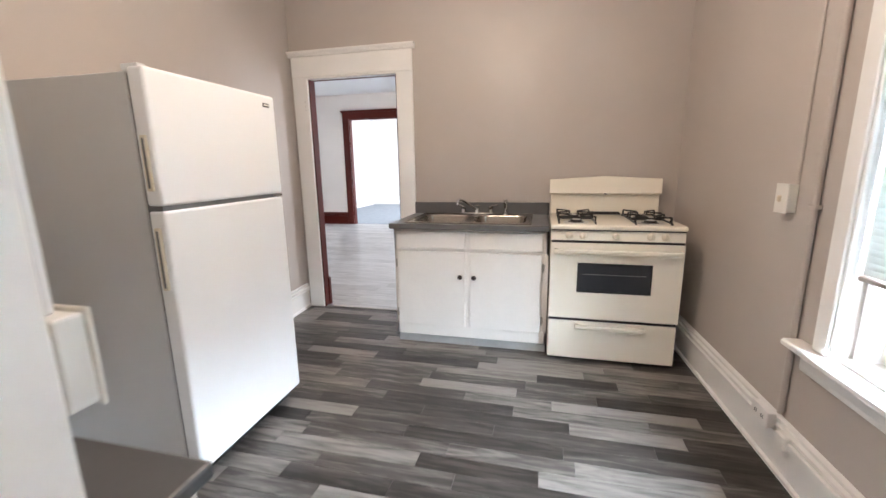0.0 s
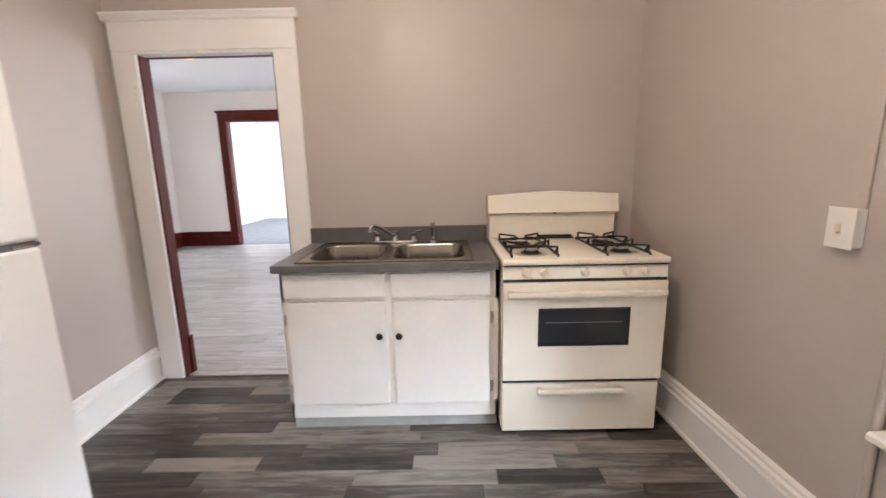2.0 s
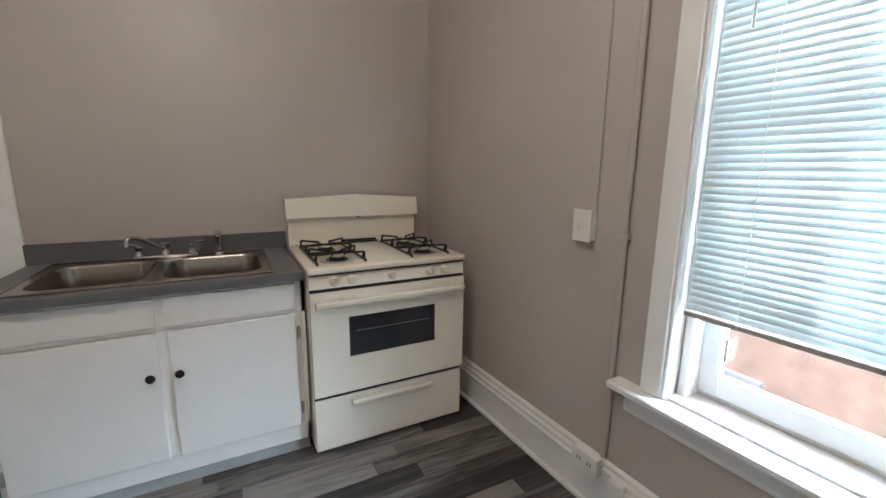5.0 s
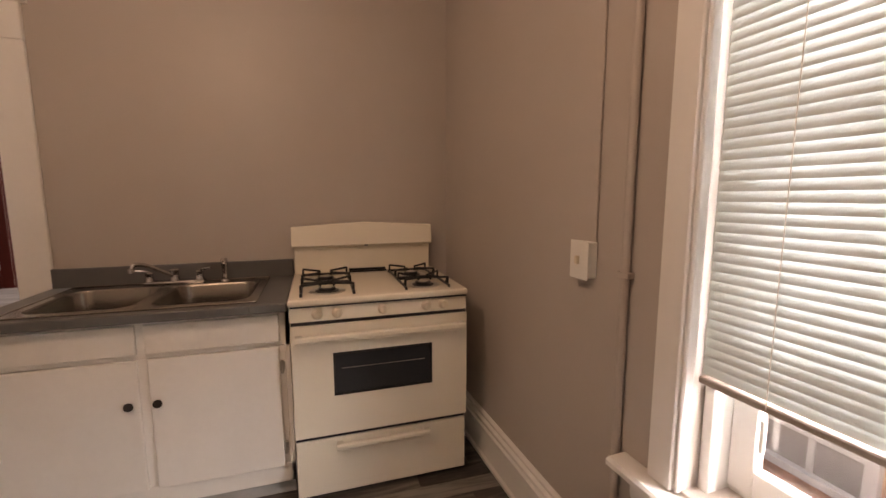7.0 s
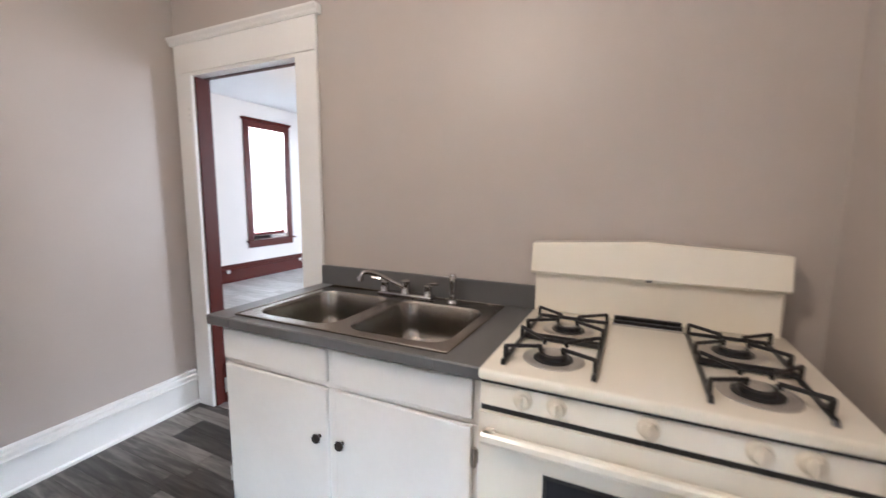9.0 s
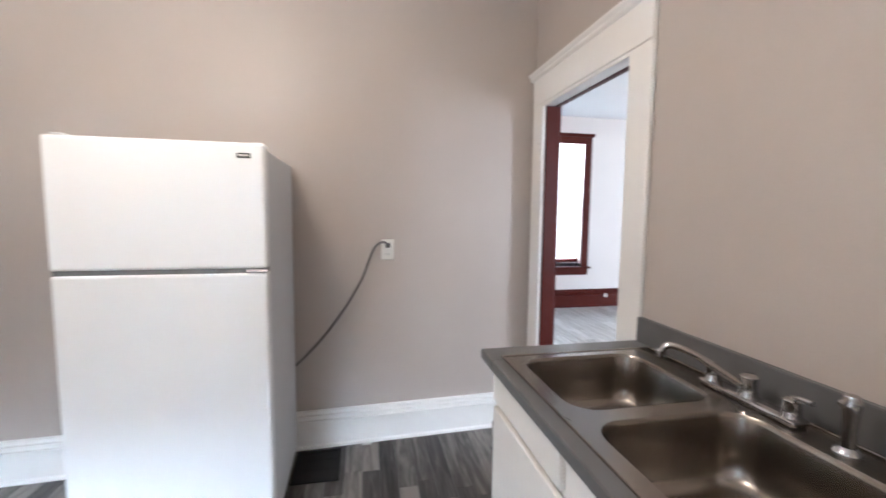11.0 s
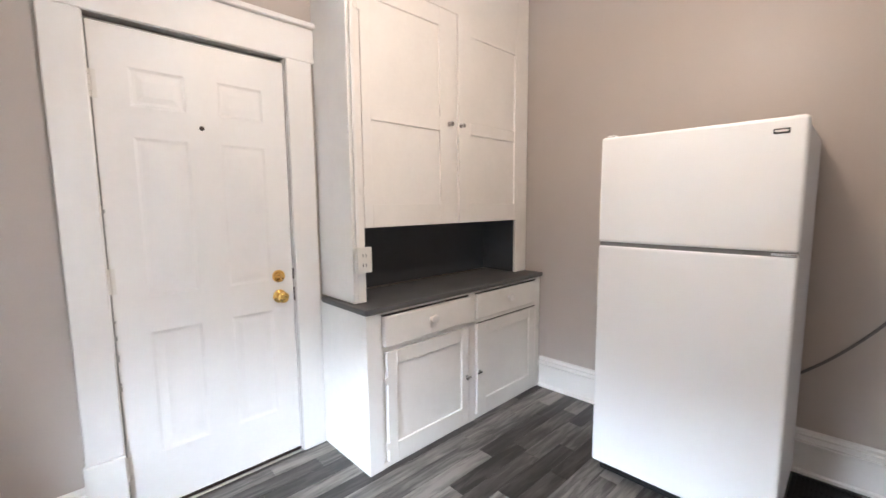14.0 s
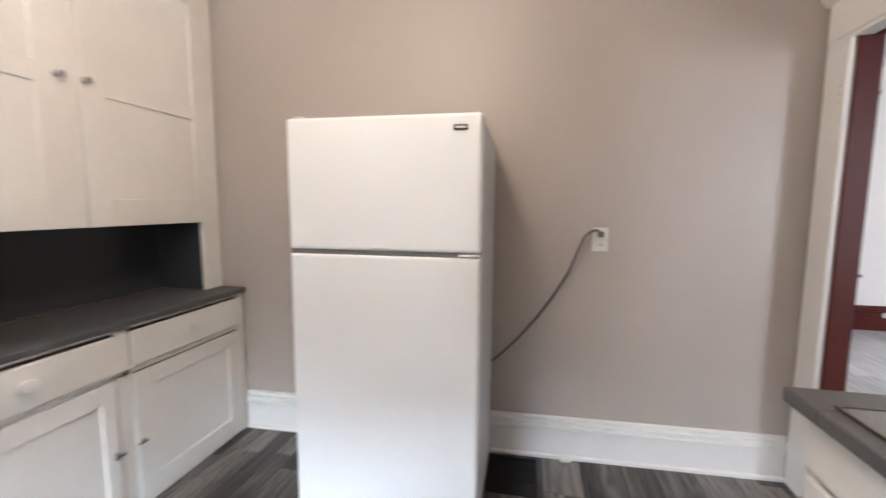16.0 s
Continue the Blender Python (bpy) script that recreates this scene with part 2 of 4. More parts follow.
def done(name, bm, material, parent=None, m=None, smooth=False, label="", category="", group="", kind=""):
    bmesh.ops.recalc_face_normals(bm, faces=bm.faces)
    me = bpy.data.meshes.new(name)
    bm.to_mesh(me)
    bm.free()
    me.materials.append(material)
    if smooth:
        for p in me.polygons:
            p.use_smooth = True
        me.set_sharp_from_angle(angle=radians(40))
    ob = new(name, me)
    if parent is not None:
        ob.parent = parent
    if m is not None:
        ob.matrix_basis = m
    return tagged(ob, label, category, group, kind)


def boxes(name, material, rows, parent=None, bevel=0.003, seg=1, **k):
    bm = bmesh.new()
    for r in rows:
        bx(bm, *r, bevel=bevel, seg=seg)
    return done(name, bm, material, parent, **k)


def each_box(name, material, rows, parent, **k):
    """One part for each row."""
    for r in rows:
        boxes(name, material, [r], parent, **k)


def empty(name, m, label, category, group="", kind=""):
    ob = new(name)
    ob.matrix_basis = m
    return tagged(ob, label, category, group, kind)


# Wall frames: facing a wall, x runs to the right along it, y into it, z up; the room lies at y < 0.
BACK = Matrix.Identity(4)
RIGHT = pose(-0.06, 0, 0, 0, 0, -87.71)
LEFT = pose(-3.09, 0, 0, 0, 0, 92.58)
FRONT = pose(0, -3.30, 0, 0, 0, 180)
H = 2.74


def wall(name, m, u0, u1, z0, z1, thick, holes, material, label):
    us = sorted({u0, u1, *[h[0] for h in holes], *[h[1] for h in holes]})
    zs = sorted({z0, z1, *[h[2] for h in holes], *[h[3] for h in holes]})
    bm = bmesh.new()
    solid = lambda i, j: 0 <= i < len(us) - 1 and 0 <= j < len(zs) - 1 and not any(
        h[0] <= us[i] and us[i + 1] <= h[1] and h[2] <= zs[j] and zs[j + 1] <= h[3] for h in holes)
    quad = lambda *p: bm.faces.new([bm.verts.new(q) for q in p])
    for i in range(len(us) - 1):
        for j in range(len(zs) - 1):
            if not solid(i, j):
                continue
            a, b, c, d = us[i], us[i + 1], zs[j], zs[j + 1]
            for y in (0, thick):
                quad((a, y, c), (b, y, c), (b, y, d), (a, y, d))
            if not solid(i - 1, j):
                quad((a, 0, c), (a, thick, c), (a, thick, d), (a, 0, d))
            if not solid(i + 1, j):
                quad((b, 0, c), (b, thick, c), (b, thick, d), (b, 0, d))
            if not solid(i, j - 1):
                quad((a, 0, c), (b, 0, c), (b, thick, c), (a, thick, c))
            if not solid(i, j + 1):
                quad((a, 0, d), (b, 0, d), (b, thick, d), (a, thick, d))
    bmesh.ops.remove_doubles(bm, verts=bm.verts, dist=1e-5)
    return done(name, bm, material, m=m, label=label, category="wall", kind="structure")


# ---- structure: kitchen ----
wall("wall_back", BACK, -3.25, 0.25, 0, H, 0.07, [(-2.93, -2.15, 0, 2.0)], WALL, "greige painted plaster wall with a cased doorway")
wall("wall_right", RIGHT, -0.1, 3.5, 0, H, 0.24, [(1.68, 2.60, 0.60, 2.25)], WALL, "greige painted plaster wall with a tall window")
wall("wall_left", LEFT, -3.5, 0.0, 0, H, 0.12, [], WALL, "greige painted plaster wall behind the refrigerator")
wall("wall_front", FRONT, -0.2, 3.2, 0, H, 0.14, [(0.605, 1.36, 0, 2.04)], WALL, "greige painted plaster wall with the entrance door")
boxes("ceiling", CEIL, [(-3.4, 0.4, -3.6, 0.07, H, H + 0.1)], bevel=0, label="white painted flat kitchen ceiling", category="ceiling", kind="structure")
BB = [(0, 0), (-0.030, 0), (-0.030, 0.016), (-0.018, 0.022), (-0.018, 0.158), (-0.030, 0.163), (-0.032, 0.176), (-0.019, 0.180), (-0.019, 0.186),
      (-0.028, 0.190), (-0.028, 0.206), (-0.013, 0.210), (-0.013, 0.216), (-0.018, 0.219), (-0.018, 0.229), (-0.006, 0.236), (0, 0.236)]



def skirting(m, u0, u1, material=WHITE, label="white painted tall moulded wooden skirting", scale=1.0, name="baseboard"):
    bm = bmesh.new()
    prof(bm, [(y * scale, z * scale) for y, z in BB], u0, u1)
    return done(name, bm, material, m=m, label=label, category="baseboard", kind="structure")


skirting(RIGHT, 0.0, 3.30)
skirting(LEFT, -2.84, -0.02, scale=0.94)
skirting(FRONT, 0.03, 0.478)


def casing(m, u0, u1, top, mat_, name, label, side=0.13, head=0.17, left=True, right=True, z0=0.0, plinth=0.0, depth=0.022):
    """Flat boards round an opening u0..u1, with a moulded cap over the head."""
    rows = []
    if left:
        rows.append((u0 - side, u0, -depth, -0.001, z0 + plinth, top))
    if right:
        rows.append((u1, u1 + side, -depth, -0.001, z0 + plinth, top))
    if plinth:
        if left:
            rows.append((u0 - side - 0.004, u0 + 0.002, -depth - 0.006, -0.001, z0, plinth))
        if right:
            rows.append((u1 - 0.002, u1 + side + 0.004, -depth - 0.006, -0.001, z0, plinth))
    a, b = u0 - (side if left else 0), u1 + (side if right else 0)
    rows.append((a, b, -depth - 0.003, -0.001, top, top + head))
    bm = bmesh.new()
    for r in rows:
        bx(bm, *r, bevel=0.004)
    d, t = depth, top + head
    prof(bm, [(-0.001, t), (-d - 0.006, t), (-d - 0.014, t + 0.010), (-d - 0.014, t + 0.018), (-d - 0.026, t + 0.032), (-d - 0.026, t + 0.042), (-0.001, t + 0.042)], a - 0.022, b + 0.022)
    return done(name, bm, mat_, m=m, label=label, category="door frame", kind="structure")


inner_casing = casing(BACK, -2.93, -2.15, 2.0, WHITE, "trim", "white painted wooden doorway casing with a moulded cap", side=0.135, head=0.158, plinth=0.0)
# jambs of the inner doorway: white head lip, red-stained jambs behind
boxes("trim", RED, [(-2.93, -2.920, 0.0, 0.082, 0, 2.0), (-2.162, -2.15, 0.0, 0.082, 0, 2.0), (-2.920, -2.162, 0.05, 0.082, 1.982, 2.0),
                    (-3.05, -2.93, 0.079, 0.096, 0, 2.1), (-2.920, -2.908, 0.058, 0.096, 0, 0.26)], bevel=0.002,
      label="red-brown stained wooden doorway jamb", category="door frame", kind="structure")
boxes("trim", WHITE, [(-2.93, -2.15, -0.02, 0.048, 1.984, 2.0)], bevel=0.002, label="white painted head of the doorway", category="door frame", kind="structure")
holes = [(-2.962, -2.956, -0.0228, -0.0215, z, z + 0.009) for z in (1.735, 1.768, 1.800)]
each_box("screw_hole", TOEG, holes, inner_casing, bevel=0.001)
boxes("threshold", SHOE, [(-2.91, -2.17, 0.0, 0.035, 0.0, 0.007)], bevel=0.002, label="thin metal strip across the doorway floor", category="threshold", kind="structure")

# ---- entrance door ----


def entrance_door():
    m = FRONT @ pose(0.985, 0.008, 0)
    d = empty("entrance_door", m, "closed white painted six-panel entrance door with brass locks", "door")
    w, z0, z1 = 0.368, 0.022, 2.018
    bm = bmesh.new()
    cols = [(-0.253, -0.060), (0.065, 0.260)]
    rows = [(0.265, 0.80), (0.95, 1.60), (1.72, 1.87)]
    xs = [-w, -0.253, -0.060, 0.065, 0.260, w]
    zs = [z0, 0.265, 0.80, 0.95, 1.60, 1.72, 1.87, z1]
    hole = lambda x, z: any(a <= x <= b for a, b in cols) and any(a <= z <= b for a, b in rows)
    for i in range(len(xs) - 1):
        for j in range(len(zs) - 1):
            if not hole((xs[i] + xs[i + 1]) / 2, (zs[j] + zs[j + 1]) / 2):
                bx(bm, xs[i], xs[i + 1], 0, 0.040, zs[j], zs[j + 1])
    bmesh.ops.remove_doubles(bm, verts=bm.verts, dist=1e-5)
    done("frame", bm, WHITE, d)
    for a, b in cols:
        for c, e in rows:
            bm = bmesh.new()
            rings = []
            for o, y in ((0, 0.0005), (0.012, 0.0042), (0.022, 0.0042), (0.046, 0.0016)):
                rings.append([bm.verts.new(p) for p in ((a + o, y, c + o), (b - o, y, c + o), (b - o, y, e - o), (a + o, y, e - o))])
            for p, q in zip(rings, rings[1:]):
                for i in range(4):
                    bm.faces.new((p[i], p[(i + 1) % 4], q[(i + 1) % 4], q[i]))
            bm.faces.new(rings[-1])
            bk = [bm.verts.new(p) for p in ((a, 0.035, c), (b, 0.035, c), (b, 0.035, e), (a, 0.035, e))]
            bm.faces.new(bk[::-1])
            for i in range(4):
                bm.faces.new((bk[i], bk[(i + 1) % 4], rings[0][(i + 1) % 4], rings[0][i]))
            done("panel", bm, WHITE, d)
    kx = 0.295
    bm = bmesh.new()
    lathe(bm, (kx, 0, 0.968), (0, -1, 0), [(0, 0.032), (0.004, 0.032), (0.010, 0.029), (0.012, 0.021), (0.020, 0.019), (0.022, 0.012)], 24)
    bx(bm, kx - 0.004, kx + 0.004, -0.028, -0.018, 0.955, 0.981, 0.002)
    done("deadbolt", bm, BRASS, d, smooth=True, label="polished brass deadbolt")
    bm = bmesh.new()
    lathe(bm, (kx, 0, 0.865), (0, -1, 0), [(0, 0.034), (0.004, 0.034), (0.010, 0.028), (0.014, 0.014), (0.026, 0.012), (0.034, 0.020), (0.044, 0.027), (0.054, 0.027), (0.061, 0.020), (0.063, 0.008)], 24)
    done("knob", bm, BRASS, d, smooth=True, label="polished brass door knob")
    bm = bmesh.new()
    lathe(bm, (-0.006, 0, 1.662), (0, -1, 0), [(0, 0.010), (0.003, 0.010), (0.004, 0.005)], 14)
    done("peephole", bm, BRONZE, d, smooth=True, label="dark peephole")
    for z in (0.24, 1.03, 1.787):
        bm = bmesh.new()
        for k in range(5):
            cyl(bm, (-w - 0.008, -0.006, z - 0.05 + 0.0205 * k), (-w - 0.008, -0.006, z - 0.032 + 0.0205 * k), 0.008, seg=10)
        bx(bm, -w - 0.006, -w + 0.016, -0.003, 0.0005, z - 0.052, z + 0.052)
        done("hinge", bm, PLATE, d, label="painted-over hinge")
    each_box("strike", BRONZE, [(w + 0.004, w + 0.012, -0.005, 0.01, 0.83, 0.90), (w + 0.004, w + 0.012, -0.005, 0.01, 0.945, 1.0), (-w - 0.013, -w - 0.003, -0.004, 0.008, 1.045, 1.11)], d, bevel=0.001, label="dark latch plates")
    each_box("chip", TOEG, [(-w - 0.010, -w + 0.005, -0.0015, 0.004, z, z + h) for z, h in ((0.575, 0.022), (0.60, 0.012), (0.70, 0.030), (0.79, 0.018), (0.86, 0.012), (1.30, 0.015))], d, bevel=0.001, label="chipped paint at the hinge edge")
    boxes("sweep", BRONZE, [(-w, w, -0.004, 0.03, 0.006, 0.021)], d, bevel=0.001, label="dark weather strip under the door")


entrance_door()
boxes("trim", WHITE, [(0.485, 0.607, -0.022, -0.001, 0.32, 2.04), (0.478, 0.609, -0.030, -0.001, 0, 0.32), (1.360, 1.4895, -0.022, -0.001, 0, 2.04),
                      (0.485, 1.5075, -0.0225, -0.001, 2.04, 2.205), (0.47, 1.5075, -0.046, -0.001, 2.205, 2.23)], m=FRONT, bevel=0.004,
      label="white painted wooden casing round the entrance door", category="door frame", kind="structure")
boxes("trim", WHITE, [(0.605, 0.612, 0.0, 0.14, 0, 2.04), (1.358, 1.36, 0.0, 0.14, 0, 2.04), (0.605, 1.36, 0.052, 0.14, 2.025, 2.04), (0.607, 0.63, 0.052, 0.14, 0, 2.025), (1.335, 1.358, 0.052, 0.14, 0, 2.025)],
      m=FRONT, bevel=0, label="white painted door jamb and stops", category="door frame", kind="structure")
# Dark fillers between door and jamb paint in the shade there.
boxes("weatherstrip", GASKET, [(0.612, 0.6165, 0.022, 0.05, 0.02, 2.018), (1.3535, 1.358, 0.022, 0.05, 0.02, 2.018), (0.612, 1.358, 0.022, 0.05, 2.0185, 2.025)], m=FRONT, bevel=0, label="dark strips standing in for shade round the entrance door", category="weatherstrip", kind="structure")
boxes("threshold", SHOE, [(0.612, 1.358, -0.01, 0.13, 0.0, 0.006)], m=FRONT, bevel=0.002, label="worn metal door threshold", category="threshold", kind="structure")
boxes("wall_landing", PALE, [(-2.0, 0.2, -4.6, -4.5, 0, H), (-2.0, 0.2, -4.5, -3.44, -0.1, -0.002), (-2.0, -1.9, -4.5, -3.44, 0, H), (0.1, 0.2, -4.5, -3.44, 0, H), (-2, 0.2, -4.5, -3.44, H, H + 0.1)],
      bevel=0, label="plain pale walls of the landing outside", category="wall", kind="structure")

# ---- window in the right wall ----


def kitchen_window():
    m = RIGHT @ pose(-0.02, 0, 0)
    boxes("trim", WHITE, [(1.616, 1.688, -0.022, -0.001, 0.592, 2.25), (2.632, 2.728, -0.022, -0.001, 0.592, 2.25), (1.616, 2.728, -0.025, -0.001, 2.25, 2.40), (1.575, 2.745, -0.05, -0.001, 2.40, 2.425),
                          (1.688, 1.700, -0.014, 0.02, 0.592, 2.25), (2.620, 2.632, -0.014, 0.02, 0.592, 2.25)], m=m, bevel=0.004,
          label="white painted wooden window casing with a bead", category="window frame", kind="structure")
    bm = bmesh.new()
    prof(bm, [(0.12, 0.562), (-0.060, 0.562), (-0.068, 0.569), (-0.068, 0.583), (-0.060, 0.590), (0.12, 0.590)], 1.520, 2.84)
    prof(bm, [(-0.001, 0.48), (-0.012, 0.48), (-0.016, 0.50), (-0.016, 0.54), (-0.034, 0.552), (-0.034, 0.5615), (-0.001, 0.5615)], 1.56, 2.79)
    done("window_sill", bm, WHITE, m=m, label="white painted wooden window stool and apron", category="window sill", kind="structure")
    w = empty("window", m, "white double-hung window with a lowered blind", "window", kind="structure")
    boxes("frame", WHITE, [(1.702, 1.73, 0.05, 0.20, 0.592, 2.248), (2.59, 2.618, 0.05, 0.20, 0.592, 2.248), (1.73, 2.59, 0.05, 0.20, 2.22, 2.248), (1.73, 2.59, 0.121, 0.23, 0.592, 0.612)], w)
    for a, b, y in ((0.614, 1.46, 0.11), (1.42, 2.218, 0.15)):
        boxes("sash", WHITE, [(1.732, 1.79, y, y + 0.035, a, b), (2.53, 2.588, y, y + 0.035, a, b), (1.79, 2.53, y, y + 0.035, a, a + 0.07), (1.79, 2.53, y, y + 0.035, b - 0.045, b)], w)
        g = boxes("pane", GLASS, [(1.785, 2.535, y + 0.015, y + 0.019, a + 0.065, b - 0.04)], w, bevel=0)
        g.visible_shadow = False
    boxes("lift", PLATE, [(1.80, 1.812, 0.098, 0.108, 0.74, 0.82)], w, label="small sash catch")
    d = empty("window_blind", m, "white slatted horizontal blind lowered over the window", "blind")
    boxes("headrail", BLIND, [(1.708, 2.612, 0.006, 0.046, 2.20, 2.245)], d)
    boxes("bottom_rail", RAIL, [(1.712, 2.608, 0.012, 0.042, 0.882, 0.898)], d, label="taupe bottom rail")
    bm = bmesh.new()
    k, prev = 6, None
    for i in range(k + 1):
        s = -0.0125 + 0.025 * i / k
        c = 0.0016 * (1 - (2 * i / k - 1) ** 2)
        y, z = s * math.cos(radians(80)) - c * math.sin(radians(80)), s * math.sin(radians(80)) + c * math.cos(radians(80))
        cur = [bm.verts.new((x, y, z)) for x in (1.712, 2.608)]
        if prev:
            bm.faces.new((prev[0], prev[1], cur[1], cur[0]))
        prev = cur
    bmesh.ops.solidify(bm, geom=bm.faces[:], thickness=0.0006)
    first = done("slat", bm, BLIND, d, m=pose(0, 0.028, 0.914), smooth=True)
    n = 0.914
    while n < 2.15:
        n += 0.0222
        s = new("slat", first.data)
        s.parent = d
        s.matrix_basis = pose(0, 0.028, n)
    bm = bmesh.new()
    for u in (1.86, 2.16, 2.46):
        cyl(bm, (u, 0.012, 0.89), (u, 0.012, 2.2), 0.0011, seg=6)
        cyl(bm, (u, 0.044, 0.89), (u, 0.044, 2.2), 0.0011, seg=6)
    done("cords", bm, PLATE, d)
    bm = bmesh.new()
    cyl(bm, (1.80, -0.002, 1.68), (1.80, 0.004, 2.2), 0.004, seg=6)
    done("tilt_wand", bm, PLATE, d, label="thin clear tilt wand")


kitchen_window()

# ---- fittings on the walls ----
bm = bmesh.new()
bx(bm, 1.274, 1.350, -0.036, -0.001, 1.064, 1.176, 0.004, 2)
sw = done("light_switch", bm, PLATE, m=RIGHT, label="white surface-mounted light switch box on the wall", category="light switch")
boxes("plate", PLATE, [(1.270, 1.354, -0.040, -0.036, 1.060, 1.180)], sw, bevel=0.0015)
boxes("toggle", BISKNOB, [(1.305, 1.318, -0.053, -0.040, 1.106, 1.132)], sw, bevel=0.003, label="small ivory toggle")
bm = bmesh.new()
bx(bm, 1.332, 1.348, -0.010, -0.001, 1.178, H, 0.002)
done("conduit", bm, WALL, m=RIGHT, label="thin painted raceway above the switch", category="conduit")
bm = bmesh.new()
cyl(bm, (1.478, -0.014, 0.252), (1.478, -0.014, H), 0.012, seg=14)
for z in (1.10, 2.3):
    bx(bm, 1.456, 1.500, -0.0275, -0.001, z - 0.008, z + 0.008, 0.002)
done("conduit", bm, WALL, m=RIGHT, smooth=True, label="painted metal conduit pipe with straps", category="conduit")
ob = boxes("wall_outlet", WHITE, [(1.375, 1.49, -0.062, -0.031, 0.186, 0.252)], m=RIGHT, bevel=0.004, seg=2, label="painted outlet box on the skirting", category="outlet")
boxes("cover", WHITE, [(1.371, 1.494, -0.067, -0.062, 0.182, 0.256)], ob, bevel=0.002)
each_box("slots", GASKET, [(u, u + 0.004, -0.0685, -0.067, 0.211, 0.227) for u in (1.40, 1.412, 1.45, 1.462)], ob, bevel=0)
bm = bmesh.new()
bx(bm, 1.53, 2.7, -0.046, -0.031, 0.165, 0.195, 0.004)
bx(bm, 1.535, 1.60, -0.058, -0.031, 0.155, 0.215, 0.006)
done("raceway", bm, WHITE, m=RIGHT, label="white painted cable raceway along the skirting", category="raceway")

# outlet and power cord on the left wall (x runs along the wall from the back corner)
ob = boxes("wall_outlet", PLATE, [(-0.945, -0.872, -0.007, -0.001, 1.088, 1.206)], m=LEFT, bevel=0.002, label="white duplex outlet plate with a plug", category="outlet")
bm = bmesh.new()
for z in (1.122, 1.172):
    bx(bm, -0.925, -0.892, -0.010, -0.007, z - 0.017, z + 0.017, 0.004, 2)
done("sockets", bm, PLATE, ob)
each_box("slots", GASKET, [(-0.917, -0.914, -0.0108, -0.010, 1.116, 1.128), (-0.904, -0.901, -0.0108, -0.010, 1.116, 1.128)], ob, bevel=0)
bm = bmesh.new()
bx(bm, -0.922, -0.896, -0.045, -0.011, 1.160, 1.188, 0.006, 2)
sweep(bm, [(-0.91, -0.044, 1.176), (-0.94, -0.052, 1.195), (-0.985, -0.05, 1.165), (-1.02, -0.045, 1.085), (-1.06, -0.04, 0.98), (-1.13, -0.036, 0.855), (-1.22, -0.034, 0.725), (-1.32, -0.03, 0.605), (-1.43, -0.03, 0.50), (-1.52, -0.03, 0.44)], 0.0065)
done("power_cord", bm, CORD, m=LEFT, smooth=True, label="grey power cord plugged into the wall outlet", category="cord")
bm = bmesh.new()
for y0 in range(13):
    bx(bm, -2.965, -2.70, -1.405 + 0.0172 * y0, -1.397 + 0.0172 * y0, 0.001, 0.008)
for r in ((-2.972, -2.955, -1.412, -1.178), (-2.71, -2.692, -1.412, -1.178), (-2.972, -2.692, -1.414, -1.404), (-2.972, -2.692, -1.188, -1.178)):
    bx(bm, *r, 0.001, 0.010)
for x in (-2.89, -2.80):
    bx(bm, x, x + 0.008, -1.41, -1.18, 0.001, 0.007)
# Black sheet stands in for the dark of the hole below.
bx(bm, -2.97, -2.694, -1.413, -1.179, 0.0002, 0.0025)
done("floor_register", bm, VENT, label="black metal floor register beside the skirting", category="vent")
bm = bmesh.new()
bx(bm, -0.90, -0.845, -0.062, -0.032, 0.004, 0.028, 0.008, 2)
done("door_stop", bm, PLATE, m=LEFT @ pose(-0.165, 0, 0), label="small painted cleat at the skirting", category="door stop")

# ---- kitchen ceiling lamp ----
lamp = empty("ceiling_lamp", pose(-1.45, -1.75, H), "flush ceiling lamp with a warm glass bowl", "lamp")
bm = bmesh.new()
lathe(bm, (0, 0, -0.03), (0, 0, 1), [(0, 0.10), (0.01, 0.13), (0.028, 0.135)], 24)
done("base", bm, WHITE, lamp, smooth=True)
bm = bmesh.new()
lathe(bm, (0, 0, -0.19), (0, 0, 1), [(0, 0.035), (0.015, 0.05), (0.03, 0.04), (0.05, 0.03), (0.16, 0.025)], 20)
done("bulb_holder", bm, PLATE, lamp, smooth=True)

# ---- built-in cabinet ----


def door_frame(bm, x0, x1, z0, z1, y, t, st, rails, depth=0.007):
    """Face frame with sunk flat panels: stiles st wide, rails given as (low, high)."""
    sl, sr = st
    bx(bm, x0, x0 + sl, y, y + t, z0, z1, 0.002)
    bx(bm, x1 - sr, x1, y, y + t, z0, z1, 0.002)
    for a, b in rails:
        bx(bm, x0 + sl, x1 - sr, y, y + t, a, b, 0.002)
    bx(bm, x0 + sl - 0.002, x1 - sr + 0.002, y + depth, y + t - 0.001, z0 + 0.01, z1 - 0.01)


def turnbutton(parent, u, z, y, s=1):
    bm = bmesh.new()
    cyl(bm, (u, y, z), (u, y - 0.012, z), 0.005, seg=10)
    bx(bm, u - 0.020, u + 0.020, y - 0.018, y - 0.010, z - 0.007, z + 0.007, 0.003)
    bx(bm, u + s * 0.022, u + s * 0.044, y - 0.012, y, z - 0.014, z + 0.014, 0.002)
    done("latch", bm, CHROME, parent, label="small metal latch")


def small_hinge(parent, u, z, y):
    bm = bmesh.new()
    cyl(bm, (u, y - 0.004, z - 0.024), (u, y - 0.004, z + 0.024), 0.0045, seg=8)
    bx(bm, u - 0.022, u + 0.022, y - 0.003, y, z - 0.018, z + 0.018, 0.001)
    done("hinge", bm, CREAM, parent, label="painted butt hinge")


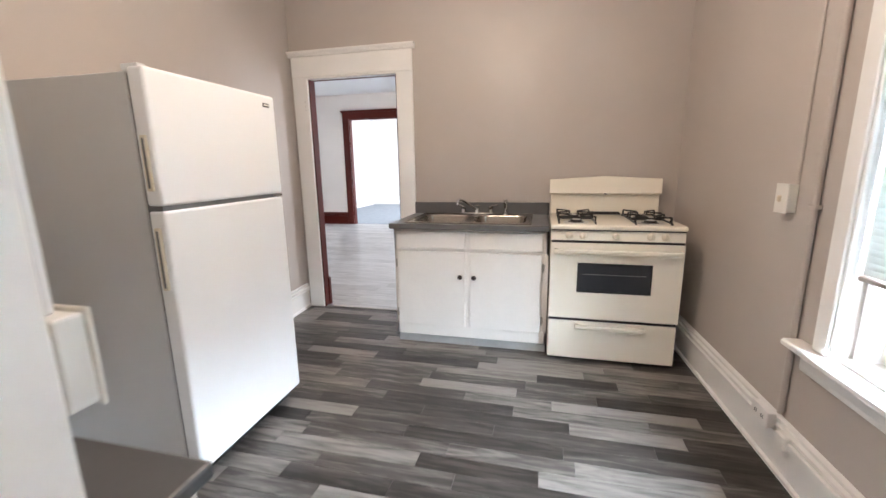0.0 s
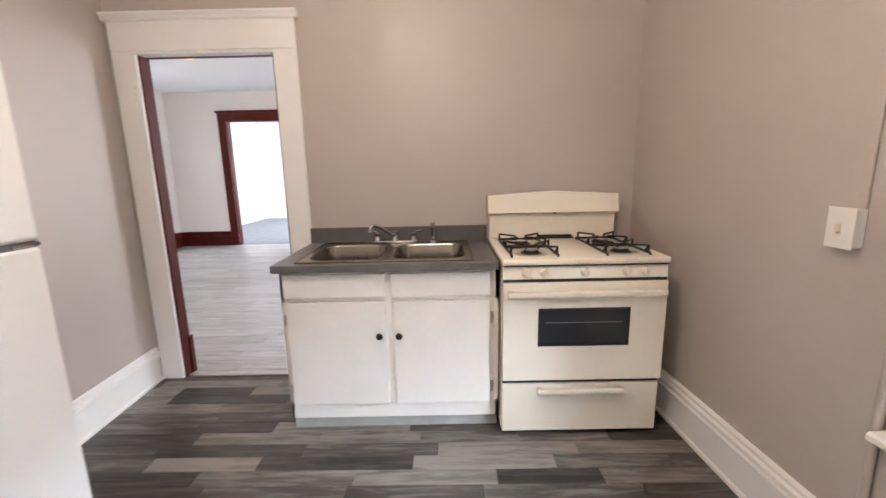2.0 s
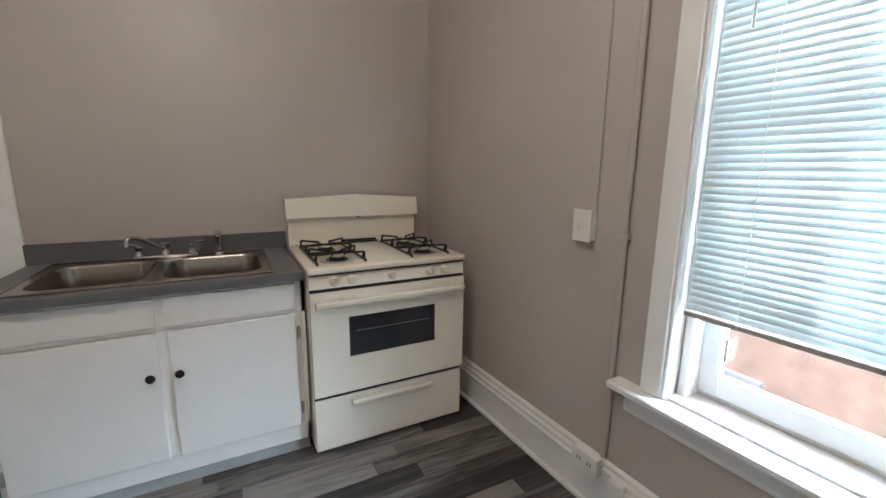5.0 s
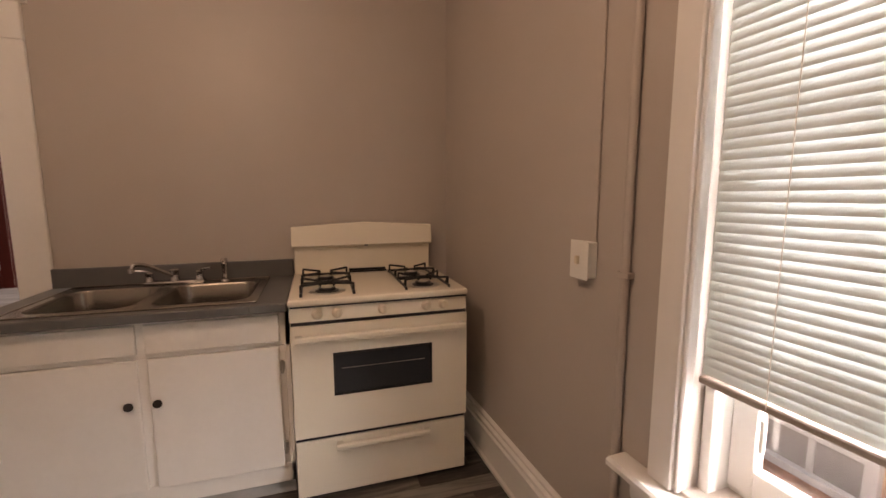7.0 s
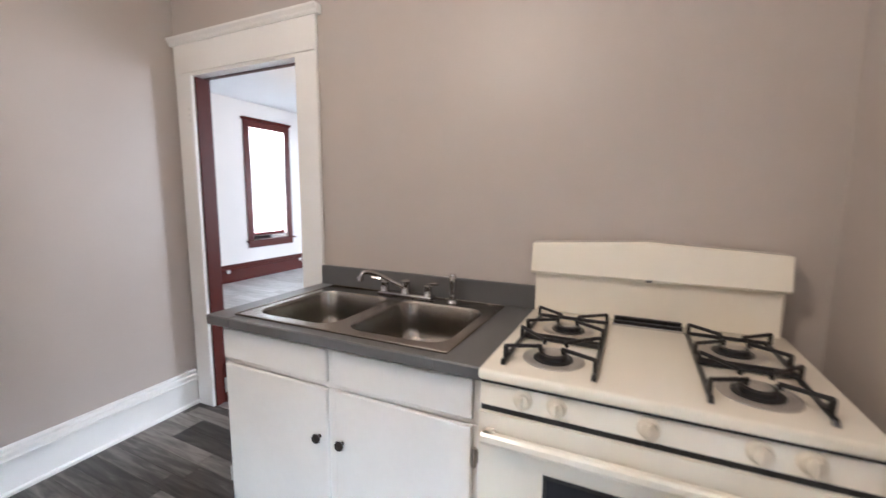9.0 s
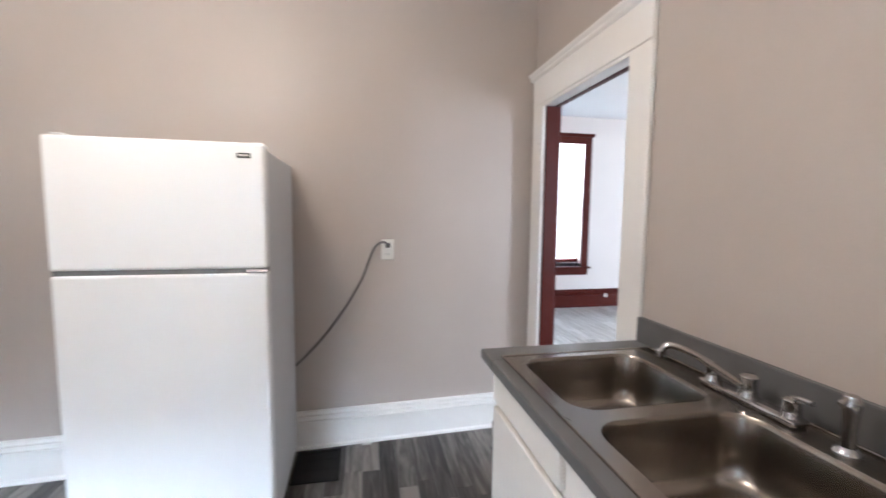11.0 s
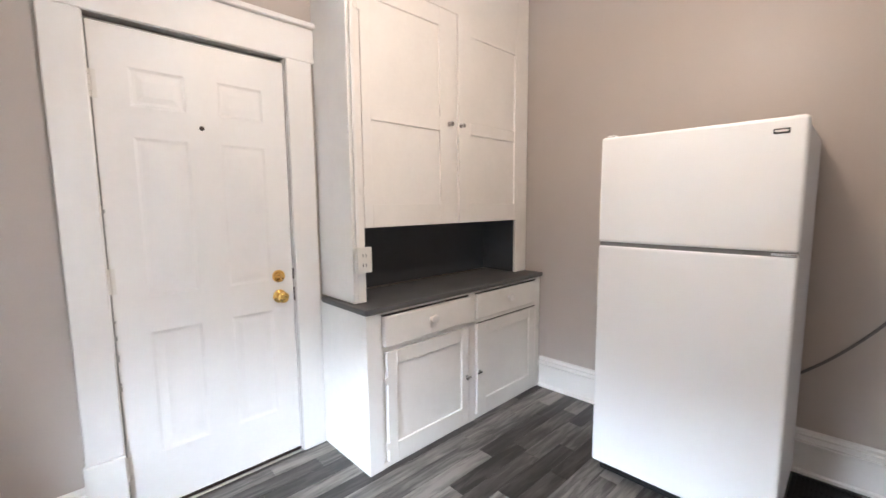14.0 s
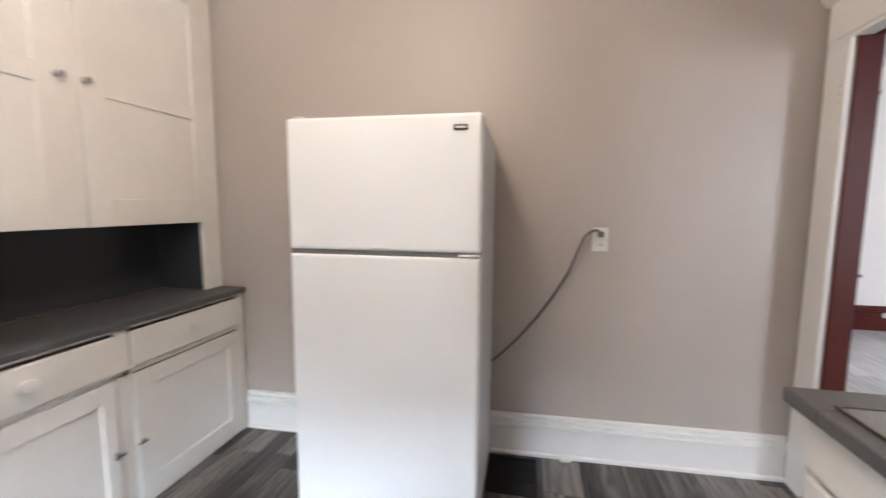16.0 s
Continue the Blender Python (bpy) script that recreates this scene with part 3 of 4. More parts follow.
def hutch():
    # local frame: facing the front wall, x = -world x
    d = empty("built_in_cabinet", FRONT, "built-in white cabinet with dark grey niche and counter", "cabinet")
    f, g = -0.457, -0.334      # lower and upper fronts
    R = 2.948
    boxes("lower_body", CABW, [(1.49, R, f + 0.02, -0.001, 0.0, 0.808), (1.49, 1.575, f, f + 0.02, 0, 0.808), (2.20, 2.255, f, f + 0.02, 0, 0.808), (2.895, R, f, f + 0.02, 0, 0.808),
                               (1.575, 2.895, f, f + 0.02, 0.795, 0.808), (1.575, 2.895, f, f + 0.02, 0.605, 0.632), (1.575, 2.895, f + 0.004, f + 0.02, 0.0, 0.028)], d, bevel=0.002)
    boxes("counter", TOPG, [(1.474, R + 0.004, f - 0.022, 0.0 - 0.06, 0.81, 0.838)], d, bevel=0.006, seg=2, label="grey painted counter top")
    # niche with dark back and ends
    boxes("niche", DARK, [(1.60, 2.83, -0.03, -0.012, 0.839, 1.21), (1.575, 1.60, g + 0.024, -0.012, 0.839, 1.21), (2.83, 2.85, g + 0.024, -0.012, 0.839, 1.21), (1.60, 2.83, g + 0.03, -0.03, 1.207, 1.215)], d, bevel=0, label="dark grey painted niche")
    boxes("upper_body", CABW, [(1.508, 1.53, g + 0.003, -0.001, 0.839, H), (1.53, 1.578, g, g + 0.022, 0.839, H), (2.822, R, g, g + 0.022, 0.839, H), (1.578, 2.822, g, g + 0.022, 2.40, H),
                               (1.53, R, g + 0.022, -0.001, 1.216, H), (2.852, R, g + 0.022, -0.001, 0.839, 1.216), (2.185, 2.24, g + 0.004, g + 0.022, 1.216, 2.40)], d, bevel=0.002)
    for a, b in ((1.580, 2.232), (2.240, 2.820)):
        bm = bmesh.new()
        door_frame(bm, a, b, 1.21, 2.395, g - (0.004 if a < 2 else 0.012), 0.024, (0.050, 0.138) if a < 2 else (0.10, 0.035), [(1.21, 1.325), (1.735, 1.808), (2.30, 2.395)], 0.009)
        done("upper_door", bm, CABW, d)
    for a, b in ((1.578, 2.196), (2.258, 2.893)):
        boxes("drawer", CABW, [(a + 0.006, b - 0.005, f - (0.022 if a < 2 else 0.013), f + 0.012, 0.637, 0.785)], d, bevel=0.004, seg=2)
        bm = bmesh.new()
        c = 1.888 if a < 2 else 2.576
        lathe(bm, (c, f - (0.022 if a < 2 else 0.013), 0.722), (0, -1, 0), [(0, 0.012), (0.008, 0.011), (0.012, 0.018), (0.020, 0.023), (0.028, 0.020), (0.032, 0.008)], 20)
        for v in bm.verts:
            v.co.x = c + (v.co.x - c) * 1.35
        done("drawer_knob", bm, WHITE, d, smooth=True)
    for a, b in ((1.600, 2.190), (2.266, 2.882)):
        bm = bmesh.new()
        door_frame(bm, a, b, 0.030, 0.603, f - 0.008, 0.024, (0.060, 0.058) if a < 2 else (0.087, 0.072), [(0.030, 0.118), (0.528, 0.603)], 0.010)
        done("lower_door", bm, CABW, d)
    # Black fillers paint shade into the joints along the drawers.
    each_box("drawer_gap_shade", BLACK, [(1.584, 2.191, f - 0.004, f + 0.016, 0.7855, 0.7945), (2.264, 2.888, f - 0.002, f + 0.016, 0.7855, 0.7935), (2.270, 2.880, f - 0.002, f + 0.016, 0.6045, 0.610)], d, bevel=0)
    turnbutton(d, 2.178, 0.30, f - 0.008, -0.2)
    turnbutton(d, 2.278, 0.302, f - 0.008, 0.2)
    for u, z in ((1.584, 0.46), (1.584, 0.12), (2.886, 0.50), (2.886, 0.14)):
        small_hinge(d, u, z, f - 0.008)
    for u, z in ((1.575, 1.39), (1.568, 2.244), (2.824, 1.39), (2.824, 2.237)):
        small_hinge(d, u, z, g - 0.004)
    for u in (2.168, 2.258):
        bm = bmesh.new()
        lathe(bm, (u, g - (0.004 if u < 2.2 else 0.012), 1.78), (0, -1, 0), [(0, 0.014), (0.003, 0.012), (0.006, 0.006), (0.014, 0.006), (0.018, 0.012), (0.026, 0.013), (0.030, 0.006)], 16)
        done("knob", bm, CHROME, d, smooth=True, label="small chrome knob")
    o = boxes("wall_outlet", PLATE, [(1.513, 1.583, g - 0.036, g - 0.001, 1.0, 1.115)], m=FRONT, bevel=0.004, seg=2, label="white surface outlet box on the cabinet post", category="outlet")
    boxes("plate", PLATE, [(1.508, 1.588, g - 0.041, g - 0.036, 0.995, 1.12)], o, bevel=0.0015)
    each_box("slots", GASKET, [(1.535 + i, 1.539 + i, g - 0.0415, g - 0.041, z, z + 0.016) for i in (0, 0.018) for z in (1.025, 1.072)], o, bevel=0)
    boxes("raceway", WHITE, [(1.520, 1.538, g - 0.014, g - 0.001, 1.12, H)], m=FRONT, bevel=0.003, label="white cable raceway up the cabinet post", category="raceway")


hutch()

# ---- refrigerator ----


def refrigerator():
    d = empty("refrigerator", pose(-2.29, -1.758, 0, 0, 0, 0.8), "white two-door top-freezer refrigerator standing on the floor", "refrigerator")
    w = 0.352
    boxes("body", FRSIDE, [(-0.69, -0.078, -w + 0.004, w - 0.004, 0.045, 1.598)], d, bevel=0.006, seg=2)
    boxes("gasket", GASKET, [(-0.080, -0.068, -w + 0.012, w - 0.012, 0.08, 1.59)], d, bevel=0, label="grey door gasket")
    boxes("freezer_door", FRIDGE, [(-0.068, 0, -w, w, 1.146, 1.612)], d, bevel=0.012, seg=3)
    boxes("fridge_door", FRIDGE, [(-0.068, 0, -w, w, 0.075, 1.130)], d, bevel=0.012, seg=3)
    boxes("seam_strip", GASKET, [(-0.066, -0.008, -w + 0.006, w - 0.006, 1.129, 1.147)], d, bevel=0)
    boxes("kick_grille", BLACK, [(-0.09, -0.06, -w + 0.02, w - 0.02, 0.012, 0.074)] + [(-0.06, -0.056, -w + 0.03, w - 0.03, 0.02 + 0.012 * i, 0.026 + 0.012 * i) for i in range(4)], d, bevel=0, label="black kick grille")
    boxes("hinge_clip", CHROME, [(-0.05, 0.001, w - 0.075, w - 0.002, 1.133, 1.143)], d, bevel=0.002, label="bright hinge clip")
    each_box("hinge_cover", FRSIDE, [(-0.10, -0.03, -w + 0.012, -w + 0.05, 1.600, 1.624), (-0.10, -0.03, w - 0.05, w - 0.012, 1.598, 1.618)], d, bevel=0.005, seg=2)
    # grips along the edges of the doors
    each_box("grip", BISKNOB, [(-0.046, -0.020, -w - 0.009, -w + 0.002, 1.20, 1.39), (-0.046, -0.020, -w - 0.009, -w + 0.002, 0.84, 1.07)], d, bevel=0.004, seg=2, label="cream plastic edge grips")
    each_box("grip_slot", GASKET, [(-0.038, -0.028, -w - 0.0095, -w, 1.21, 1.38), (-0.038, -0.028, -w - 0.0095, -w, 0.85, 1.06)], d, bevel=0)
    boxes("badge", BLACK, [(0.0, 0.003, 0.258, 0.304, 1.555, 1.573)], d, bevel=0.002, label="small dark-edged badge")
    boxes("badge_face", PLATE, [(0.003, 0.0038, 0.263, 0.299, 1.561, 1.568)], d, bevel=0)
    for y in (-w + 0.05, w - 0.05):
        for x in (-0.12, -0.62):
            bm = bmesh.new()
            cyl(bm, (x, y, 0.0), (x, y, 0.05), 0.018, 0.022, seg=12)
            done("foot", bm, BLACK, d)


refrigerator()

# ---- gas range ----


def gas_range():
    x0, x1 = -0.937, -0.176
    d = empty("gas_range", pose(0, 0, 0), "bisque enamel four-burner gas range on the floor", "stove")
    boxes("body", BISQUE, [(x0, x1, -0.635, -0.04, 0.02, 0.862)], d, bevel=0.004)
    boxes("toe", BLACK, [(x0 + 0.015, x1 - 0.015, -0.62, -0.06, 0.0, 0.02)], d, bevel=0)
    boxes("drawer", BISQUE, [(x0 + 0.002, x1 - 0.002, -0.667, -0.636, 0.024, 0.281)], d, bevel=0.006, seg=2)
    # Black bars put shade between drawer, oven door and control panel.
    each_box("gap_shade", BLACK, [(x0 + 0.004, x1 - 0.004, -0.660, -0.634, 0.280, 0.306), (x0 + 0.004, x1 - 0.004, -0.670, -0.634, 0.790, 0.807)], d, bevel=0)
    wx0, wx1, wz0, wz1 = -0.768, -0.346, 0.482, 0.664
    bm = bmesh.new()
    a, b = x0 + 0.002, x1 - 0.002
    for r in ((a, wx0, 0.305, 0.791), (wx1, b, 0.305, 0.791), (wx0, wx1, 0.305, wz0), (wx0, wx1, wz1, 0.791)):
        bx(bm, r[0], r[1], -0.682, -0.636, r[2], r[3])
    bmesh.ops.remove_doubles(bm, verts=bm.verts, dist=1e-5)
    done("oven_door", bm, BISQUE, d)
    boxes("oven_window", OVEN, [(wx0, wx1, -0.680, -0.64, wz0, wz1)], d, bevel=0.001, label="dark oven window glass")
    boxes("window_trim", BLACK, [(wx0 - 0.003, wx1 + 0.003, -0.684, -0.682, wz0 - 0.003, wz0 + 0.006), (wx0 - 0.003, wx1 + 0.003, -0.684, -0.682, wz1 - 0.006, wz1 + 0.003),
                                 (wx0 - 0.003, wx0 + 0.005, -0.684, -0.682, wz0, wz1), (wx1 - 0.005, wx1 + 0.003, -0.684, -0.682, wz0, wz1)], d, bevel=0)
    boxes("rack_line", GASKET, [(wx0 + 0.03, wx1 - 0.03, -0.6815, -0.6795, 0.594, 0.597)], d, bevel=0)

    def bar(u0, u1, z, y, r, name):
        bm = bmesh.new()
        prof(bm, [(y - 0.036, z - r), (y - 0.040, z - r * 0.4), (y - 0.040, z + r * 0.6), (y - 0.034, z + r), (y - 0.022, z + r), (y - 0.022, z + r * 0.3), (y - 0.026, z - r)], u0, u1)
        for u in (u0, u1 - 0.028):
            bx(bm, u, u + 0.028, y - 0.036, y, z - r, z + r, 0.004)
        done(name, bm, BISQUE, d)

    bar(x0 + 0.02, x1 - 0.02, 0.742, -0.682, 0.014, "oven_handle")
    bar(-0.77, -0.36, 0.252, -0.667, 0.013, "drawer_handle")
    bm = bmesh.new()
    prof(bm, [(-0.04, 0.806), (-0.672, 0.806), (-0.664, 0.868), (-0.04, 0.868)], x0 + 0.001, x1 - 0.001)
    done("control_panel", bm, BISQUE, d)
    for u in (-0.828, -0.748, -0.557, -0.365, -0.286):
        bm = bmesh.new()
        lathe(bm, (u, -0.668, 0.836), (0, -1, 0.12), [(0, 0.023), (0.006, 0.023), (0.010, 0.018), (0.022, 0.016), (0.024, 0.012)], 18)
        bx(bm, u - 0.004, u + 0.004, -0.699, -0.684, 0.822, 0.855, 0.0015)
        done("control_knob", bm, BISKNOB, d, smooth=True)
    bm = bmesh.new()
    bx(bm, x0 - 0.004, x1 + 0.004, -0.684, -0.05, 0.872, 0.902, 0.010, 3)
    done("cooktop", bm, BISQUE, d, smooth=True)
    # Black sheet under the cooktop edge paints in its crease shade.
    each_box("seam_shade", BLACK, [(x0 + 0.004, x1 - 0.004, -0.676, -0.06, 0.866, 0.873)], d, bevel=0)
    each_box("vent_slot", BLACK, [(-0.655, -0.455, -0.150, -0.136, 0.901, 0.915), (-0.655, -0.455, -0.120, -0.106, 0.901, 0.922)], d, bevel=0)
    boxes("vent_trim", CHROME, [(-0.66, -0.45, -0.166, -0.152, 0.9005, 0.909)], d, bevel=0.002, label="bright vent trim")
    # backguard with a gently peaked, overhanging top
    bm = bmesh.new()
    bx(bm, x0 + 0.002, x1 - 0.016, -0.085, -0.03, 0.90, 1.06, 0.004)
    n, rows = 12, []
    a, b = x0 - 0.008, x1 - 0.010
    for i in range(n + 1):
        t = i / n
        u = a + (b - a) * t
        top = 1.155 + 0.022 * (1 - abs(2 * t - 1))
        rows.append([bm.verts.new(p) for p in ((u, -0.03, 1.045), (u, -0.108, 1.045), (u, -0.122, 1.055), (u, -0.104, top - 0.006), (u, -0.096, top), (u, -0.03, top))])
    for p, q in zip(rows, rows[1:]):
        for i in range(6):
            bm.faces.new((p[i], p[(i + 1) % 6], q[(i + 1) % 6], q[i]))
    bm.faces.new(rows[0])
    bm.faces.new(rows[-1])
    done("backguard", bm, BISQUE, d)
    boxes("badge", GASKET, [(-0.567, -0.549, -0.1235, -0.112, 1.046, 1.054)], d, bevel=0.001)
    # burners and wire grates
    for gx0, gx1 in ((-0.890, -0.674), (-0.446, -0.248)):
        cx = (gx0 + gx1) / 2
        for cy in (-0.545, -0.285):
            bm = bmesh.new()
            lathe(bm, (cx, cy, 0.9015), (0, 0, 1), [(0, 0.078), (0.003, 0.078), (0.0045, 0.072), (0.0045, 0.058), (0.002, 0.050)], 28)
            done("burner_bowl", bm, SHOE, d, smooth=True, label="bright burner ring")
            bm = bmesh.new()
            lathe(bm, (cx, cy, 0.902), (0, 0, 1), [(0, 0.050), (0.004, 0.050), (0.006, 0.038), (0.016, 0.036), (0.018, 0.026)], 24)
            done("burner", bm, BLACK, d, smooth=True, label="black burner head")
            bm = bmesh.new()
            lathe(bm, (cx, cy, 0.919), (0, 0, 1), [(0, 0.026), (0.003, 0.025), (0.005, 0.012)], 20)
            done("burner_cap", bm, SHOE, d, smooth=True)
        bm = bmesh.new()
        q = lambda r, *p: [cyl(bm, s, e, r, seg=7) for s, e in zip(p, p[1:])]
        za, zb, R = 0.912, 0.946, 0.0052
        f, m_, k = -0.640, -0.415, -0.185
        for u in (gx0, gx1):
            q(0.006, (u, f, 0.903), (u, f + 0.006, za), (u, k, za), (u, k + 0.004, 0.903))
        for v in (k, m_ - 0.012, m_ + 0.012):
            q(0.006, (gx0, v, za), (gx1, v, za))
        # raised fingers: up at the frame, level over the burner, stopping short of its middle
        for cy, e0, e1 in ((-0.545, f, m_ - 0.012), (-0.285, m_ + 0.012, k)):
            for sx, u in ((-1, gx0), (1, gx1)):
                for sy, v in ((-1, e0), (1, e1)):
                    v = v - sy * 0.022
                    q(R, (u, v, za), (u, v, zb), (cx + sx * 0.026, cy + sy * 0.026, zb - 0.004), (cx + sx * 0.030, cy + sy * 0.030, zb - 0.016))
                q(R, (u, e0 + 0.022, zb), (u, e0 + 0.055, za))
        done("grate", bm, BLACK, d, smooth=True, label="black wire grate with raised fingers")


gas_range()

# ---- sink cabinet ----


def rounded(cx, cy, hx, hy, r, n=9):
    out = []
    for sx, sy, a0 in ((1, 1, 0), (-1, 1, 90), (-1, -1, 180), (1, -1, 270)):
        for i in range(n):
            a = radians(a0 + 90 * i / (n - 1))
            out.append((cx + sx * (hx - r) + r * math.cos(a), cy + sy * (hy - r) + r * math.sin(a)))
    return out


def sink_unit():
    x0, x1, f = -2.004, -0.944, -0.588
    d = empty("sink_cabinet", pose(0, 0, 0), "white painted sink base cabinet with grey laminate counter", "cabinet")
    boxes("body", CREAM, [(x0, x0 + 0.018, f, -0.01, 0.066, 0.846), (x1 - 0.018, x1, f, -0.01, 0.066, 0.846), (x0, x1, f, f + 0.018, 0.066, 0.155), (x0, x1, f, f + 0.018, 0.690, 0.846),
                          (-1.51, -1.45, f, f + 0.018, 0.155, 0.69), (x0 + 0.018, x0 + 0.04, f, f + 0.018, 0.155, 0.69), (x1 - 0.06, x1 - 0.018, f, f + 0.018, 0.155, 0.69), (x0, x1, -0.03, -0.012, 0.066, 0.84)], d, bevel=0.002)
    boxes("toe_board", TOEG, [(x0 + 0.004, x1 - 0.004, -0.566, -0.549, 0.0, 0.065), (x0 + 0.004, x0 + 0.02, -0.549, -0.012, 0, 0.065)], d, bevel=0.001, label="scuffed white toe board greyed with painted shade")
    for a, b in ((-1.985, -1.494), (-1.466, -0.984)):
        boxes("false_drawer", CREAM, [(a, b, f - 0.017, f, 0.712, 0.828)], d, bevel=0.004, seg=2)
        boxes("door", CREAM, [(a + 0.004, b - 0.002, f - 0.017, f, 0.150, 0.690)], d, bevel=0.004, seg=2)
    for u in (-1.528, -1.432):
        bm = bmesh.new()
        lathe(bm, (u, f - 0.017, 0.518), (0, -1, 0), [(0, 0.007), (0.012, 0.007), (0.015, 0.014), (0.020, 0.017), (0.025, 0.015), (0.027, 0.006)], 18)
        done("knob", bm, BRONZE, d, smooth=True, label="dark bronze round knob")
    for u in (-1.988, -0.978):
        for z in (0.60, 0.235):
            bm = bmesh.new()
            cyl(bm, (u, f - 0.012, z - 0.028), (u, f - 0.012, z + 0.028), 0.006, seg=10)
            bx(bm, u - 0.010, u + 0.010, f - 0.006, f + 0.001, z - 0.02, z + 0.02, 0.001)
            done("hinge", bm, SHOE, d)
    cx0, cx1, t0, t1 = -2.022, -0.946, 0.847, 0.884
    hx0, hx1, hy0, hy1 = -1.90, -1.088, -0.577, -0.065
    bm = bmesh.new()
    bx(bm, cx0, hx0, -0.642, -0.024, t0, t1, 0.004)
    bx(bm, hx1, cx1, -0.642, -0.024, t0, t1, 0.004)
    bx(bm, hx0 - 0.004, hx1 + 0.004, -0.642, hy0, t0, t1, 0.004)
    bx(bm, hx0 - 0.004, hx1 + 0.004, hy1, -0.024, t0, t1, 0.004)
    bx(bm, cx0, cx1, -0.023, -0.001, t0, 0.975, 0.003)
    done("counter", bm, GREY, d, label="grey laminate counter with backsplash")
    sink = empty("kitchen_sink", pose(0, 0, 0), "stainless steel double-bowl sink set in the counter", "sink")
    bm = bmesh.new()
    z = 0.889
    cells = ((-1.915, -1.492, -1.700, 0.181), (-1.492, -1.070, -1.284, 0.184))
    y0, y1, yb = -0.592, -0.125, -0.050
    for a, b, cx, hx in cells:
        cy, hy = -0.350, 0.204
        top = rounded(cx, cy, hx, hy, 0.075)
        outer = []
        for x, y in rounded(cx, cy, hx, hy, 0.075):
            dx, dy = x - cx, y - cy
            k = min((b - cx if dx > 0 else a - cx) / dx if abs(dx) > 1e-6 else 1e9, (y1 - cy if dy > 0 else y0 - cy) / dy if abs(dy) > 1e-6 else 1e9)
            outer.append((cx + dx * k, cy + dy * k, z))
        rings = [outer, [(x, y, z) for x, y in top]]
        for o, zz, r in ((0.003, z - 0.004, 0.072), (0.006, z - 0.012, 0.07), (0.013, z - 0.10, 0.07), (0.020, z - 0.145, 0.068), (0.034, z - 0.160, 0.062), (0.060, z - 0.166, 0.05), (0.13, z - 0.170, 0.03)):
            rings.append([(x, y, zz) for x, y in rounded(cx, cy, hx - o, hy - o, r)])
        vr = [[bm.verts.new(p) for p in r] for r in rings]
        n = len(vr[0])
        for p, q in zip(vr, vr[1:]):
            for i in range(n):
                bm.faces.new((p[i], p[(i + 1) % n], q[(i + 1) % n], q[i]))
        bm.faces.new(vr[-1])
    v = [bm.verts.new(p) for p in ((-1.915, y1, z), (-1.070, y1, z), (-1.070, yb, z), (-1.915, yb, z))]
    bm.faces.new(v)
    for p, q in (((-1.915, y0), (-1.070, y0)), ((-1.070, y0), (-1.070, yb)), ((-1.070, yb), (-1.915, yb)), ((-1.915, yb), (-1.915, y0))):
        ox = Vector((q[1] - p[1], -(q[0] - p[0]), 0)).normalized() * 0.008
        bm.faces.new([bm.verts.new(w) for w in ((*p, z), (*q, z), Vector((*q, 0.8845)) + ox, Vector((*p, 0.8845)) + ox)])
    bmesh.ops.remove_doubles(bm, verts=bm.verts, dist=1e-5)
    done("bowls", bm, STEEL, sink, smooth=True)
    boxes("rim", STEEL, [(cx - 0.025, cx + 0.025, cy - 0.022, cy + 0.022, 0.8842, 0.8882) for cx in (-1.889, -1.492, -1.096) for cy in (-0.569, -0.147)], sink, bevel=0, kind="stuff")
    bm = bmesh.new()
    for r in ((-1.922, -1.063, -0.600, -0.592), (-1.922, -1.063, -0.050, -0.042), (-1.922, -1.915, -0.592, -0.050), (-1.070, -1.063, -0.592, -0.050)):
        bx(bm, *r, 0.884, 0.8915, 0.002)
    done("edge_bead", bm, STEEL, sink)
    for cx in (-1.700, -1.284):
        bm = bmesh.new()
        lathe(bm, (cx, -0.350, z - 0.169), (0, 0, 1), [(0, 0.042), (0.003, 0.042), (0.004, 0.034), (0.001, 0.030)], 24)
        done("drain", bm, CHROME, sink, smooth=True)
    fa = empty("kitchen_faucet", pose(0.035, 0.018, 0), "chrome two-handle faucet with side spray behind the sink", "faucet")
    bm = bmesh.new()
    bx(bm, -1.660, -1.395, -0.135, -0.085, z + 0.0005, z + 0.017, 0.007, 2)
    for u in (-1.635, -1.42):
        lathe(bm, (u, -0.11, z + 0.016), (0, 0, 1), [(0, 0.022), (0.012, 0.019), (0.030, 0.017), (0.040, 0.019), (0.046, 0.010)], 18)
    lathe(bm, (-1.528, -0.11, z + 0.016), (0, 0, 1), [(0, 0.024), (0.020, 0.019), (0.040, 0.019), (0.052, 0.021), (0.058, 0.012)], 18)
    done("base", bm, CHROME, fa, smooth=True)
    bm = bmesh.new()
    sweep(bm, [(-1.530, -0.115, 0.928), (-1.560, -0.155, 0.955), (-1.598, -0.205, 0.992), (-1.628, -0.244, 1.010), (-1.643, -0.262, 1.006), (-1.648, -0.268, 0.988)], 0.0095, 10)
    lathe(bm, (-1.649, -0.269, 0.974), (0, 0, 1), [(0, 0.010), (0.002, 0.013), (0.020, 0.013), (0.022, 0.010)], 14)
    done("spout", bm, CHROME, fa, smooth=True)
    for u, s in ((-1.635, -1), (-1.42, 1)):
        bm = bmesh.new()
        sweep(bm, [(u, -0.11, 0.950), (u + s * 0.02, -0.118, 0.957), (u + s * 0.055, -0.128, 0.962)], 0.006, 8)
        done("lever", bm, CHROME, fa, smooth=True)
    bm = bmesh.new()
